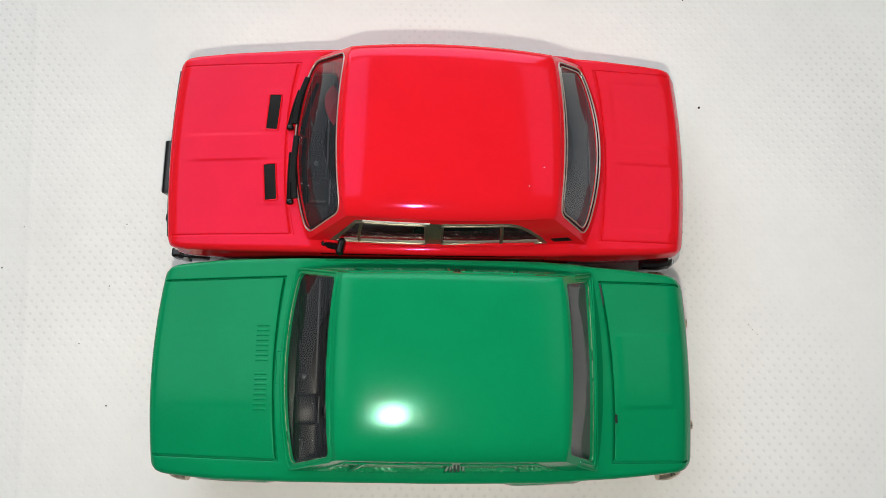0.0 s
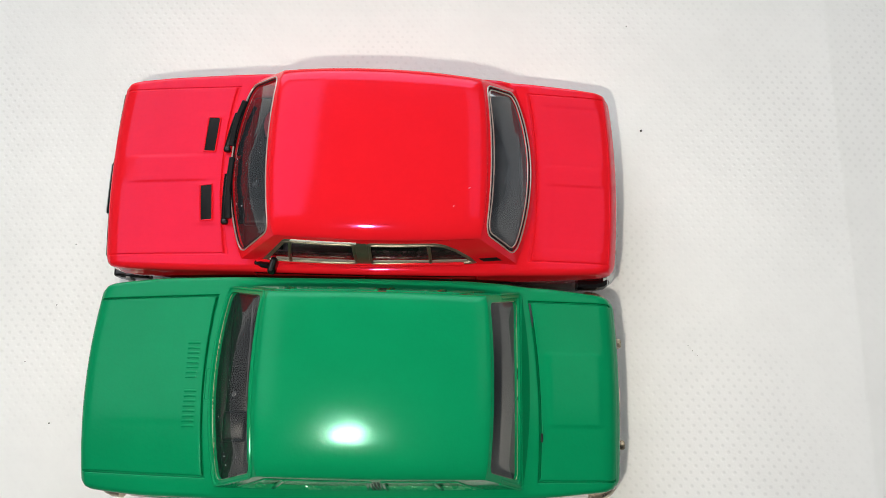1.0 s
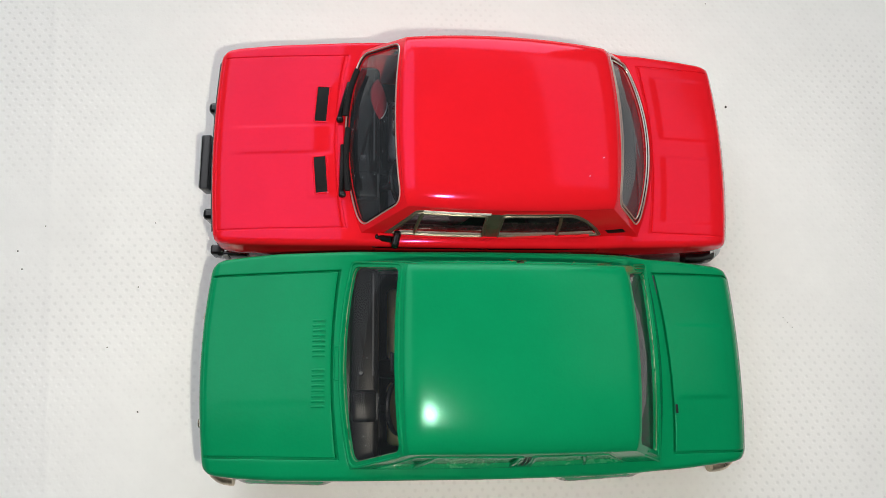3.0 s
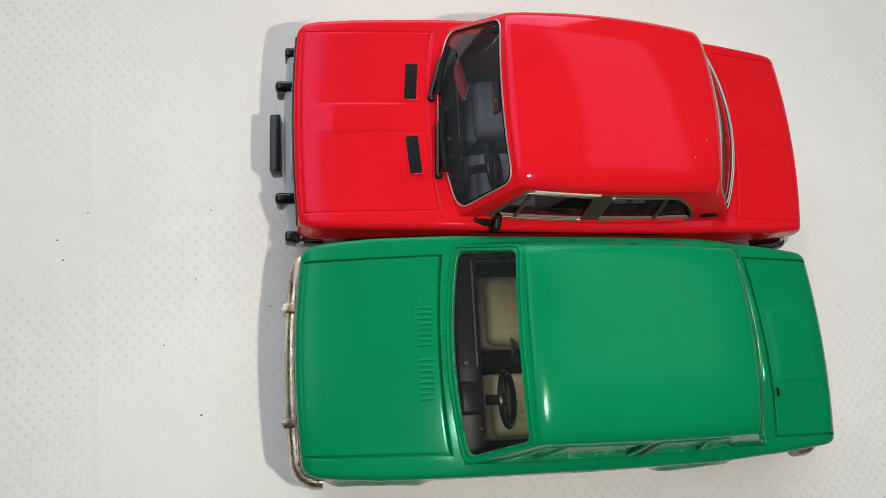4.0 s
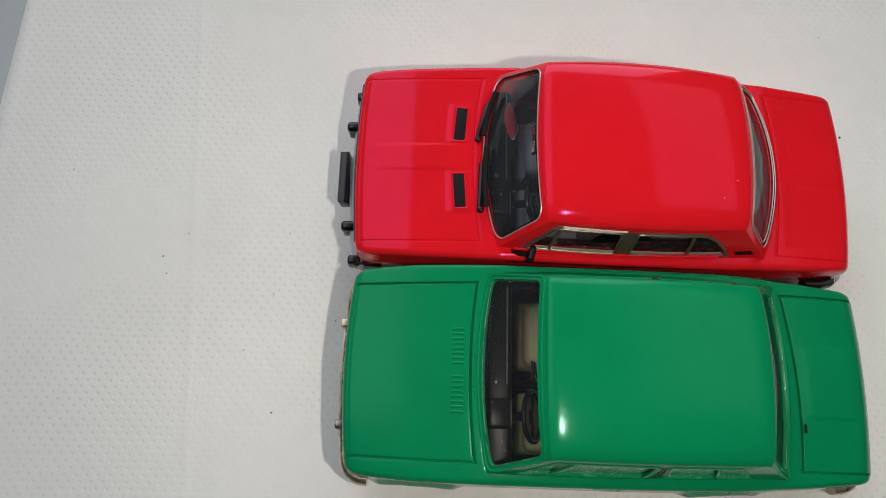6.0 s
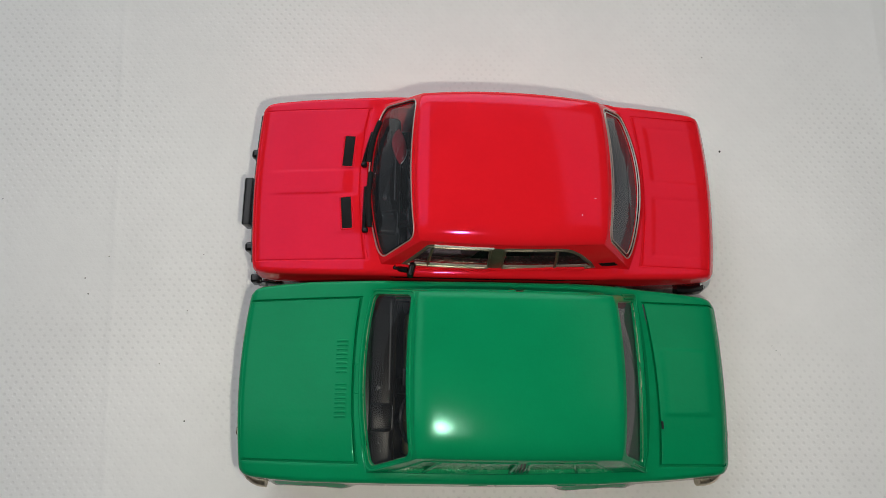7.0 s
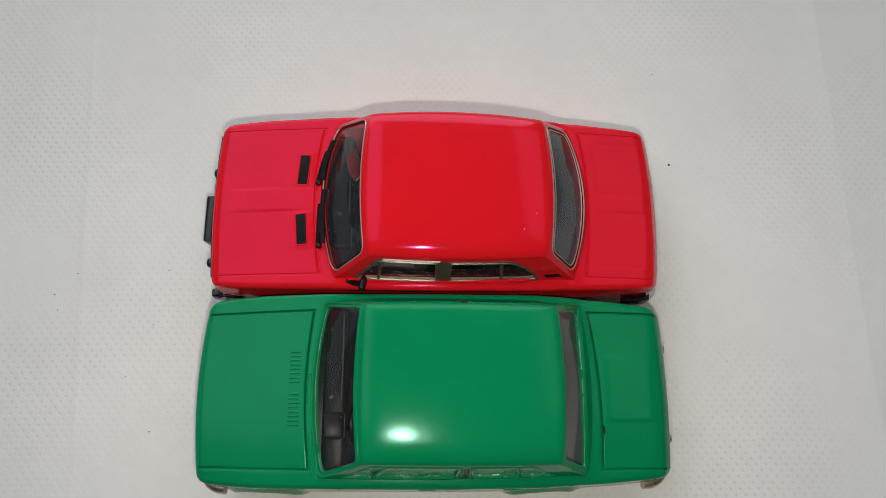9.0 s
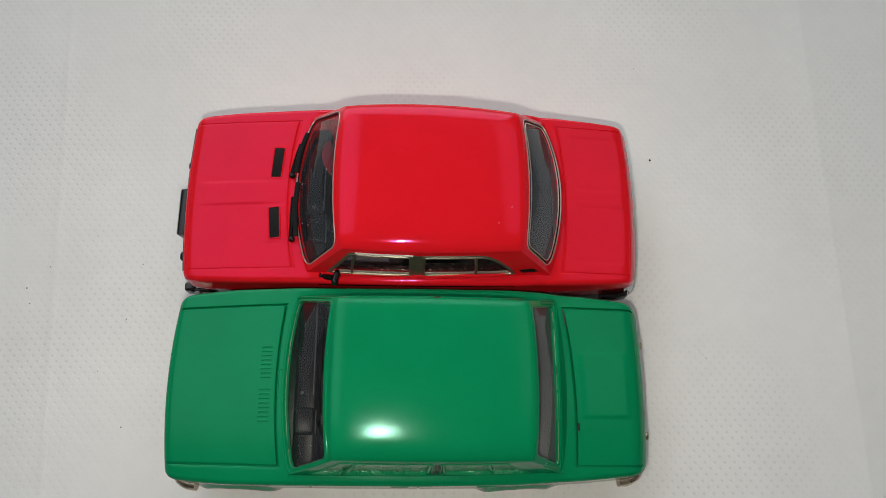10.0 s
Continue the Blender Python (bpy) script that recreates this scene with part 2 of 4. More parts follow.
def tube(bm, path, r, sides=8, ends=True, flat=1.0, up=(0, 0, 1)):
    """A round or oval bar along points; flat: its height as a share of its width."""
    path = [Vector(p) for p in path]
    rows = []
    for k, p in enumerate(path):
        way = (path[min(k + 1, len(path) - 1)] - path[max(k - 1, 0)]).normalized()
        side = way.cross(Vector(up))
        side = side.normalized() if side.length > 1e-6 else Vector((1, 0, 0))
        over = side.cross(way).normalized()
        rows.append([p + r * math.cos(a) * side + r * flat * math.sin(a) * over for a in (2 * math.pi * s / sides for s in range(sides))])
    made = quads(bm, rows, loop=True)
    if ends:
        bm.faces.new(made[0])
        bm.faces.new(made[-1][::-1])


def ringtube(bm, loop, r, sides=6):
    """A closed round bar along a loop of points."""
    n = len(loop)
    loop = [Vector(p) for p in loop]
    mid = sum(loop, Vector()) / n
    rows = []
    for k, p in enumerate(loop):
        way = (loop[(k + 1) % n] - loop[k - 1]).normalized()
        out = (p - mid)
        out = (out - out.dot(way) * way).normalized()
        over = way.cross(out)
        rows.append([p + r * math.cos(a) * out + r * math.sin(a) * over for a in (2 * math.pi * s / sides for s in range(sides))])
    quads(bm, rows + [rows[0]], loop=True)


def turned(bm, profile, at, axis="y", steps=28):
    """A lathe body from (radius, along) points about an axis through a place."""
    rows = []
    for s in range(steps + 1):
        a = 2 * math.pi * s / steps
        row = []
        for r, d in profile:
            c, e = r * math.cos(a), r * math.sin(a)
            row.append((at[0] + c, at[1] + d, at[2] + e) if axis == "y" else (at[0] + d, at[1] + c, at[2] + e) if axis == "x" else (at[0] + c, at[1] + e, at[2] + d))
        rows.append(row)
    quads(bm, rows)


def rounded(corners, r, per=7):
    """A loop of points in (u, v) round a polygon with rounded corners; the straight sides are cut up too."""
    pts, n = [], len(corners)
    cs = [Vector(c) for c in corners]
    rs = r if isinstance(r, (list, tuple)) else [r] * n
    arcs = []
    for k in range(n):
        a, b, c = cs[k - 1], cs[k], cs[(k + 1) % n]
        p, q = (a - b).normalized(), (c - b).normalized()
        d = min(rs[k], 0.45 * (a - b).length, 0.45 * (c - b).length)
        s, e = b + p * d, b + q * d
        arcs.append([(1 - t) ** 2 * s + 2 * t * (1 - t) * b + t * t * e for t in (i / per for i in range(per + 1))])
    for k in range(n):
        pts += arcs[k]
        a, b = arcs[k][-1], arcs[(k + 1) % n][0]
        cut = max(2, int((b - a).length / 0.05) + 1) if max(abs(x) for c in cs for x in c) < 3 else 8
        pts += [a.lerp(b, i / cut) for i in range(1, cut)]
    return [(p.x, p.y) for p in pts]


def cast(loop, box):
    """For each point of a loop, the point of the rectangle round it (u0, v0, u1, v1) on the same ray from the loop's middle; the corners are kept."""
    u0, v0, u1, v1 = box
    cu, cv = sum(p[0] for p in loop) / len(loop), sum(p[1] for p in loop) / len(loop)
    out = []
    for u, v in loop:
        du, dv = u - cu, v - cv
        k = min([((u1 if du > 0 else u0) - cu) / du if abs(du) > 1e-9 else 1e9, ((v1 if dv > 0 else v0) - cv) / dv if abs(dv) > 1e-9 else 1e9])
        out.append([cu + k * du, cv + k * dv])
    for corner in ((u0, v0), (u0, v1), (u1, v0), (u1, v1)):
        best = min(range(len(out)), key=lambda i: (out[i][0] - corner[0]) ** 2 + (out[i][1] - corner[1]) ** 2)
        out[best] = list(corner)
    return out


def inward(P, u, v, d, mid):
    """P(u, v) moved by d millimetres towards the inside of the cabin."""
    e = 1e-3
    a, b, c = P(u, v), P(u + e, v), P(u, v + e)
    n = (b - a).cross(c - a).normalized()
    if n.dot(mid - a) < 0:
        n = -n
    return a + d * n


def opening(bm, P, loop, box, mid, deep=0.8, steps=4):
    """The sheet between a window's opening and the rectangle round it, with the opening's edge turned in."""
    outer = cast(loop, box)
    rows = []
    for s in range(steps + 1):
        f = s / steps
        rows.append([P(o[0] + (i[0] - o[0]) * f, o[1] + (i[1] - o[1]) * f) for o, i in zip(outer, loop)])
    rows.append([inward(P, u, v, deep * 0.35, mid) for u, v in loop])
    rows.append([inward(P, u, v, deep, mid) for u, v in loop])
    quads(bm, rows, loop=True)


def pane(bm, P, loop, mid, deep=0.35, grow=1.02):
    cu, cv = sum(p[0] for p in loop) / len(loop), sum(p[1] for p in loop) / len(loop)
    rows = [[inward(P, cu + (u - cu) * f, cv + (v - cv) * f, deep, mid) for u, v in loop] for f in (grow, 0.8, 0.55, 0.3, 0.02)]
    made = quads(bm, rows, loop=True)
    bm.faces.new(made[-1])


def interp(keys):
    xs, ys = zip(*keys)
    return lambda x: float(np.interp(x, xs, ys))


def smoothed(keys):
    """Like interp, with eased bends."""
    f = interp(keys)
    return lambda x: (f(x - 0.8) + 2 * f(x) + f(x + 0.8)) / 4

# ---- setting ----


def box_part(name, at, size, mat, soft=0.0, parent=None, label=""):
    bm = bmesh.new()
    block(bm, (0, 0, 0), size, soft)
    ob = part(name, bm, mat, parent, label, smooth=30 if soft else 0)
    ob.location = [a * MM for a in at]
    return ob


tagged(box_part("floor", (0, 0, -780), (4200, 4200, 40), FLOOR), "plain brown floor of the room", "floor", kind="structure")
tagged(box_part("ceiling", (0, 0, 1720), (4200, 4200, 40), CEIL), "plain grey unseen ceiling, added to curb bounced light", "ceiling", kind="structure")
for name, at, size in (("wall_north", (0, 2080, 470), (4160, 40, 2460)), ("wall_south", (0, -2080, 470), (4160, 40, 2460)),
                       ("wall_east", (2080, 0, 470), (40, 4120, 2460)), ("wall_west", (-2080, 0, 470), (40, 4120, 2460))):
    tagged(box_part(name, at, size, WALL), "plain dark unseen wall, added to curb bounced light", "wall", kind="structure")
table = new("table")
table.location = (0.06, 0.06, -0.76)
tagged(table, "smooth grey laminate table under the white cloth", "table")
box_part("tabletop", (0, 0, 743.8), (1100, 700, 30), TABLE, 2.0, table)
for sx in (-1, 1):
    for sy in (-1, 1):
        box_part("leg", (sx * 500, sy * 300, 364.4), (45, 45, 728.8), TABLE, 2.0, table)


def sheet_height(x, y):
    """The cloth's gentle waves and its two pressed folds, in millimetres."""
    z = 0.10 * math.sin(x * 0.05 + y * 0.02) * math.sin(y * 0.043) - 0.12
    for at, high in ((97.0, 0.5), (-85.2 - 0.078 * (y - 45), 0.34)):
        d = x - at
        z += high * (math.exp(-abs(d) / 1.6) * 0.5 + (0.5 * math.exp(-d / 14) if d > 0 else 0.25 * math.exp(d / 6)))
    return z


def cloth():
    bm = bmesh.new()
    xs = sorted({round(-129.3 + 3.4 * k, 3) for k in range(120)} | {97 + 0.5 * k for k in range(-14, 15)} | {-85.2 + 0.6 * k for k in range(-24, 25)})
    rows = []
    for y in np.linspace(-150, 260, 120):
        lean = 0.05 * (y - 62)
        rows.append([(x if x > -128.5 else x + lean, y, sheet_height(x, y)) for x in xs])
    # keep the sheet's order where its edge leans in
    rows = [[(max(p[0], row[0][0] + 0.02 * k), p[1], p[2]) for k, p in enumerate(row)] for row in rows]
    quads(bm, rows)
    ob = part("cloth", bm, CLOTH, smooth=60)
    mod = ob.modifiers.new("thickness", "SOLIDIFY")
    mod.thickness, mod.offset = 0.3 * MM, -1
    return tagged(ob, "white dimpled spunbond cloth with pressed folds on the table", "cloth")


cloth()

# ---- the two model cars ----


def wheel(car, x, y, z, r, wide, side):
    bm = bmesh.new()
    w = wide / 2
    turned(bm, [(r * 0.62, -w), (r * 0.9, -w), (r, -w * 0.7), (r, w * 0.7), (r * 0.9, w), (r * 0.62, w), (r * 0.6, w * 0.6), (r * 0.6, -w * 0.6), (r * 0.62, -w)], (x, y, z))
    hub = bpy.data.objects.new("wheel", None)
    scene.collection.objects.link(hub)
    hub.parent = car
    part("tyre", bm, TYRE, hub)
    bm = bmesh.new()
    s = side
    turned(bm, [(0.02, s * w * 0.75), (r * 0.2, s * w * 0.75), (r * 0.25, s * w * 0.4), (r * 0.5, s * w * 0.35), (r * 0.56, s * w * 0.8), (r * 0.62, s * w * 0.8), (r * 0.6, -s * w * 0.5), (0.02, -s * w * 0.5)], (x, y, z))
    part("rim", bm, SILVER, hub, "silver rim")


def shell(car, c):
    """The lower body as one lofted skin, split along its shut lines into hood, boot lid, doors and the rest."""
    T, W, bow, r = smoothed(c["top"]), interp(c["half"]), interp(c["bow"]), c["round"]
    hood, lid = c["hood"], c["lid"]
    doors = c["doors"]
    plain = list(np.linspace(c["front"], c["rear"], 170))
    ends = [c["front"] + d for d in (0, 0.12, 0.3, 0.6, 1.0, 1.5, 2.1)] + [c["rear"] - d for d in (0, 0.12, 0.3, 0.6, 1.0, 1.5, 2.1)]
    # the lips of the shut lines are rounded: distance from the wall of the gap, share of its depth
    lip = [(k * c["lip"], f * c["lip"] / c["groove"]) for k, f in ((1.0, 0.0), (0.62, 0.075), (0.33, 0.26), (0.12, 0.53), (0.02, 0.85))]
    stations = {}
    for x in plain + ends:
        stations[round(x, 3)] = ("", 0.0)
    seams = [(hood[1], "hood"), (lid[0], "lid")] + [(x, "door") for x in doors]
    for x, kind in seams:
        for k in [k for k in stations if abs(k - x) < 0.45]:
            del stations[k]
        wide = c["lid_gap"] if kind == "lid" else 0.18
        for d, f in [(wide + d, f) for d, f in lip] + [(wide, 1.0)]:
            stations[x + d] = stations[x - d] = (kind, f)
    xs = sorted(stations)

    def top(x, y):
        z = T(x) - c["crown"](x) * (y / 18.0) ** 2
        for bulge in c["bulges"]:
            z += bulge(x, y)
        return z

    def half(x):
        w = W(x)
        wr = w - r
        yh = min(c["lid_half"](x), wr - 0.6)
        in_lid = hood[0] <= x <= hood[1] or lid[0] <= x <= lid[1]
        kind, share = stations[x]
        deep = c["groove"]
        cross = deep * share if kind in ("hood", "lid") else 0.0
        g = deep if in_lid else 0.0
        pts = []
        for y, f in [(s * (yh - c["lip"]), 0.0) for s in np.linspace(0, 1, 60)] + [(yh - d, f) for d, f in lip[1:]]:
            pts.append(("lid", y, top(x, y) - max(cross, g * f)))
        for dy, f in [(0.02, 1.0), (c["seam"], 1.0)] + [(c["seam"] + d, f) for d, f in lip[::-1]]:
            pts.append(("seam", yh + dy, top(x, yh + dy) - max(g * f, cross * f)))
        yo = yh + c["seam"] + c["lip"]
        for s in (0.33, 0.66, 1):
            y = yo + s * (wr - yo)
            pts.append(("edge", y, top(x, y)))
        zs = top(x, wr)
        for a in (0.2, 0.4, 0.6, 0.8, 1.0):
            a *= math.pi / 2
            pts.append(("edge", wr + r * math.sin(a), zs - r * (1 - math.cos(a))))
        low = c["sill"]
        for xw in c["axles"]:
            if abs(x - xw) < c["arch"]:
                low = max(low, c["axle_z"] + math.sqrt(c["arch"] ** 2 - (x - xw) ** 2))
        z0 = zs - r
        for s in np.linspace(0, 1, 14)[1:]:
            z = z0 + (low - z0) * s
            y = w + c["side"](z)
            for xw in c["axles"]:
                d = math.hypot(x - xw, z - c["axle_z"]) - c["arch"]
                y += c["flare"] * math.exp(-(d / 1.3) ** 2)
            if kind == "door" and s < 0.97:
                y -= 0.3 * min(1.0, share)
            pts.append(("side", y, z))
        return pts

    skins = {}

    def skin(name):
        if name not in skins:
            skins[name] = (bmesh.new(), {})
        return skins[name]

    grid = []
    for x in xs:
        h = half(x)
        skew = c["lid_skew"] * math.exp(-((x - lid[0]) / 2.6) ** 2)
        row = [(k, x + bow(x) * min(1.0, (y / 17.0) ** 2) + skew * y, y, z) for k, y, z in [(k, -y, z) for k, y, z in h[:0:-1]] + h]
        grid.append(row)
    n = len(grid[0])
    for i in range(len(xs) - 1):
        x = (xs[i] + xs[i + 1]) / 2
        for j in range(n - 1):
            kinds = {grid[i][j][0], grid[i][j + 1][0]}
            side = "near" if j < n // 2 else "far"
            if c["cabin"][0] < x < c["cabin"][1] and kinds <= {"lid", "seam"}:
                continue
            name = "body"
            if kinds == {"lid"}:
                name = "hood" if hood[0] < x < hood[1] else "boot_lid" if lid[0] < x < lid[1] else "body"
            elif kinds == {"side"}:
                for a, b, door in zip(doors, doors[1:], ("front_door", "rear_door")):
                    if a < x < b:
                        name = door + "/" + side
            bm, seen = skin(name)
            vs = []
            for a, b in ((i, j), (i, j + 1), (i + 1, j + 1), (i + 1, j)):
                if (a, b) not in seen:
                    seen[a, b] = bm.verts.new(grid[a][b][1:])
                vs.append(seen[a, b])
            bm.faces.new(vs)
    for name, (bm, _) in skins.items():
        part(name.split("/")[0], bm, c["paint"], car, smooth=32, thick=0.25 if name == "body" else 0.0)
    for name, k, d in (("nose_panel", 0, -0.02), ("tail_panel", -1, 0.02)):
        bm = bmesh.new()
        loop = [(p[1], p[2], p[3]) for p in grid[k]]
        m = len(loop)
        for a in range(m // 2):
            b = m - 1 - a
            if b - a > 1:
                bm.faces.new([bm.verts.new(p) for p in (loop[a], loop[a + 1], loop[b - 1], loop[b])] if b - a > 2 else [bm.verts.new(p) for p in (loop[a], loop[a + 1], loop[b])])
        part(name, bm, c["paint"], car)
    return top, T, W


def greenhouse(car, c):
    """Roof, pillars with their window openings, panes and bright trim."""
    g = c["cab"]
    mid = Vector((2, 0, 24))

    def curve(k):
        x, bend, y, z, drop = g[k]
        turn, fall = g["turn"] if k.endswith("top") else (0.0, 0.0)
        turn = turn if k.startswith("screen") else -turn
        return lambda u: Vector((x + bend * u * u + turn * abs(u) ** 14, y * u, z - drop * u * u - fall * abs(u) ** 14))

    def sheet(low, high, bulge):
        a, b = curve(low), curve(high)

        def P(u, v):
            p = a(u).lerp(b(u), v)
            return p + Vector((bulge[0], 0, bulge[1])) * (math.sin(math.pi * max(0, min(1, v))) * (1 - u * u))
        return P

    front, rear = sheet("screen_low", "screen_top", (-0.35, 0.3)), sheet("back_low", "back_top", (0.4, 0.35))

    def flank(s):
        a0, a1, b0, b1 = curve("screen_low")(s), curve("screen_top")(s), curve("back_low")(s), curve("back_top")(s)

        def P(u, v):
            low, high = a0.lerp(b0, u), a1.lerp(b1, u)
            high = high + Vector((0, 0, g["rise"] * 4 * u * (1 - u)))
            low = low + Vector((0, s * g["swell"][0] * 4 * u * (1 - u), 0))
            high = high + Vector((0, s * g["swell"][1] * 4 * u * (1 - u), 0))
            p = low.lerp(high, v)
            return p + Vector((0, s * 0.25 * math.sin(math.pi * max(0, min(1, v))) * max(0.0, 1 - (2 * u - 1) ** 4), 0))
        return P

    # roof
    bm = bmesh.new()
    ease = lambda t: math.copysign(1 - (1 - abs(t)) ** 2.0, t)  # noqa: E731
    rows = []
    ha, hb = curve("screen_top"), curve("back_top")
    for i in range(-22, 23):
        a = ease(i / 22)
        f = (a + 1) / 2
        row = []
        for j in range(-18, 19):
            b = ease(j / 18)
            p = ha(b).lerp(hb(b), f)
            y = p.y + math.copysign(g["swell"][1] * 4 * f * (1 - f), b) * abs(b)
            lift = g["crown"] * (1 - abs(a) ** g["ends"]) ** 0.5 * (1 - abs(b) ** g["edges"]) ** 0.5
            lift += g["arch"] * (1 - a * a) * (1 - b * b)
            row.append((p.x, y, p.z + lift + g["rise"] * 4 * f * (1 - f)))
        rows.append(row)
    quads(bm, rows)
    part("roof", bm, c["paint"], car, smooth=50, thick=0.4)

    for name, P, loop, box in (("windscreen", front, g["screen_loop"], (-1, -0.06, 1, 1)), ("rear_window", rear, g["back_loop"], (-1, -0.06, 1, 1))):
        ring = rounded(loop, g["corner"])
        bm = bmesh.new()
        opening(bm, P, ring, box, mid)
        part(name + "_surround", bm, c["paint"], car, smooth=50)
        bm = bmesh.new()
        pane(bm, P, ring, mid)
        ob = part(name, bm, c["pane"], car, c["pane_label"])
        ob.visible_shadow = False
        bm = bmesh.new()
        ringtube(bm, [inward(P, u, v, g["trim_in"], mid) for u, v in ring], g["trim"])
        part("window_trim", bm, g["trim_mat"], car, "thin bright window trim")
        if "gasket" in g:
            cv = sum(v for _, v in ring) / len(ring)
            bm = bmesh.new()
            ringtube(bm, [inward(P, u * 0.982, cv + (v - cv) * 0.955, 0.16, mid) for u, v in ring], g["gasket"])
            part("window_gasket", bm, MATT, car, "black rubber gasket")
        if name == "rear_window" and "inner" in g:
            cv = sum(v for _, v in ring) / len(ring)
            bm = bmesh.new()
            ringtube(bm, [inward(P, u * 0.955, cv + (v - cv) * 0.86, 0.12, mid) for u, v in ring], g["inner"])
            part("inner_trim", bm, g["trim_mat"], car, "thin inner bright line")
        if "rim" in g:
            cv = sum(v for _, v in ring) / len(ring)
            if name == "windscreen":
                bm = bmesh.new()
                ringtube(bm, [P(u * 1.045, cv + (v - cv) * 1.13) for u, v in ring], g["rim"], 8)
                part("windscreen_rim", bm, c["paint"], car)
                continue
            # behind, only the sill and the sides of the window are edged, by two ribs
            first = next(k for k in range(len(ring)) if ring[k - 1][1] > 0.6 >= ring[k][1])
            low = [p for p in ring[first:] + ring[:first] if p[1] <= 0.6]
            for wide, tall in ((1.04, 1.12), (1.085, 1.42)):
                bm = bmesh.new()
                tube(bm, [P(u * wide, cv + (v - cv) * tall) for u, v in low], g["rim"] * 0.8, 8)
                part("rear_window_rim", bm, c["paint"], car)
    # pale flecks inside the windscreen: dust, and painted glints of bright fittings
    rnd = random.Random(c["flecks"])
    bm = bmesh.new()
    for _ in range(9):
        u, v = rnd.uniform(-0.85, 0.5), rnd.uniform(0.12, 0.85)
        at = inward(front, u, v, 0.42, mid)
        made = bmesh.ops.create_icosphere(bm, subdivisions=1, radius=rnd.uniform(0.03, 0.1))["verts"]
        bmesh.ops.scale(bm, vec=(1, rnd.uniform(0.6, 2.4), 0.6), verts=made)
        bmesh.ops.translate(bm, vec=at, verts=made)
    part("dust_gleam", bm, GREY, car, "pale flecks of dust and painted glints")
    for s in (-1, 1):
        P = flank(s)
        bm = bmesh.new()
        for loop, box in g["side_loops"]:
            opening(bm, P, rounded(loop, g["side_corner"]), box, mid)
        part("pillar_panel", bm, c["paint"], car, smooth=50)
        for loop, box in g["side_loops"]:
            ring = rounded(loop, g["side_corner"])
            bm = bmesh.new()
            pane(bm, P, ring, mid, 0.5)
            ob = part("side_window", bm, GREEN_WORN if "blind" in g else SIDE_PANE, car, "painted blind window" if "blind" in g else "")
            ob.visible_shadow = "blind" in g
            if "blind" in g:
                # the rough, almost level ledge at the foot of the recess
                (ua, va), (ub, _) = loop[:2]
                bm = bmesh.new()
                quads(bm, [[inward(P, u, va + dv, d, mid) for u in np.linspace(ua + 0.008, ub - 0.008, 24)] for dv, d in ((0.0, -0.06), (0.035, -0.06), (0.05, 0.1), (0.075, 0.75))])
                part("window_ledge", bm, GREEN_WORN, car, "rough glossy ledge")
            bm = bmesh.new()
            ringtube(bm, [inward(P, u, v, -0.02, mid) for u, v in ring], g["side_trim"])
            part("side_window_trim", bm, g["side_trim_mat"], car)
            if "band" in g:
                cu, cv = sum(p[0] for p in ring) / len(ring), sum(p[1] for p in ring) / len(ring)
                du, dv = g["band"]
                hu, hv = max(abs(p[0] - cu) for p in ring), max(abs(p[1] - cv) for p in ring)
                bm = bmesh.new()
                quads(bm, [[inward(P, cu + (u - cu) * (1 + k * du / hu), cv + (v - cv) * (1 + k * dv / hv), d, mid) for u, v in ring] for k, d in ((0.0, -0.04), (0.3, -0.07), (0.85, -0.07), (1.0, 0.03))], loop=True)
                part("window_frame_band", bm, DULL, car, "dull tarnished frame round the window")
        for u0, u1, v0, v1 in g["bars"]:
            bm = bmesh.new()
            tube(bm, [inward(P, u0 + (u1 - u0) * t, v0 + (v1 - v0) * t, 0.05, mid) for t in np.linspace(0, 1, 6)], 0.32, 6)
            part("quarter_light_bar", bm, g["side_trim_mat"], car)
        for ua, ub, va, vb in g.get("posts", ()):
            bm = bmesh.new()
            quads(bm, [[inward(P, u + (t - 0.5) * (ub - ua) - 0.035 * v, v, d, mid) for t, d in ((0.0, 0.1), (0.04, -0.12), (0.5, -0.16), (0.96, -0.12), (1.0, 0.1))] for u, v in [((ua + ub) / 2 + 0.004, w) for w in np.linspace(va, vb, 8)]])
            part("centre_post", bm, DULL, car, "dull dark post")
        for u0, u1, v0, v1, name, mat, label, d in g["strips"]:
            bm = bmesh.new()
            quads(bm, [[inward(P, u0 + (u1 - u0) * t - 0.03 * v, v, e, mid) for t in np.linspace(0, 1, 14)] for v, e in ((v0, d + 0.3), (v0, d + 0.05), (v0 * 0.8 + v1 * 0.2, d), (v0 * 0.2 + v1 * 0.8, d), (v1, d + 0.05), (v1, d + 0.3))])
            part(name, bm, mat, car, label)
    return front, rear, mid


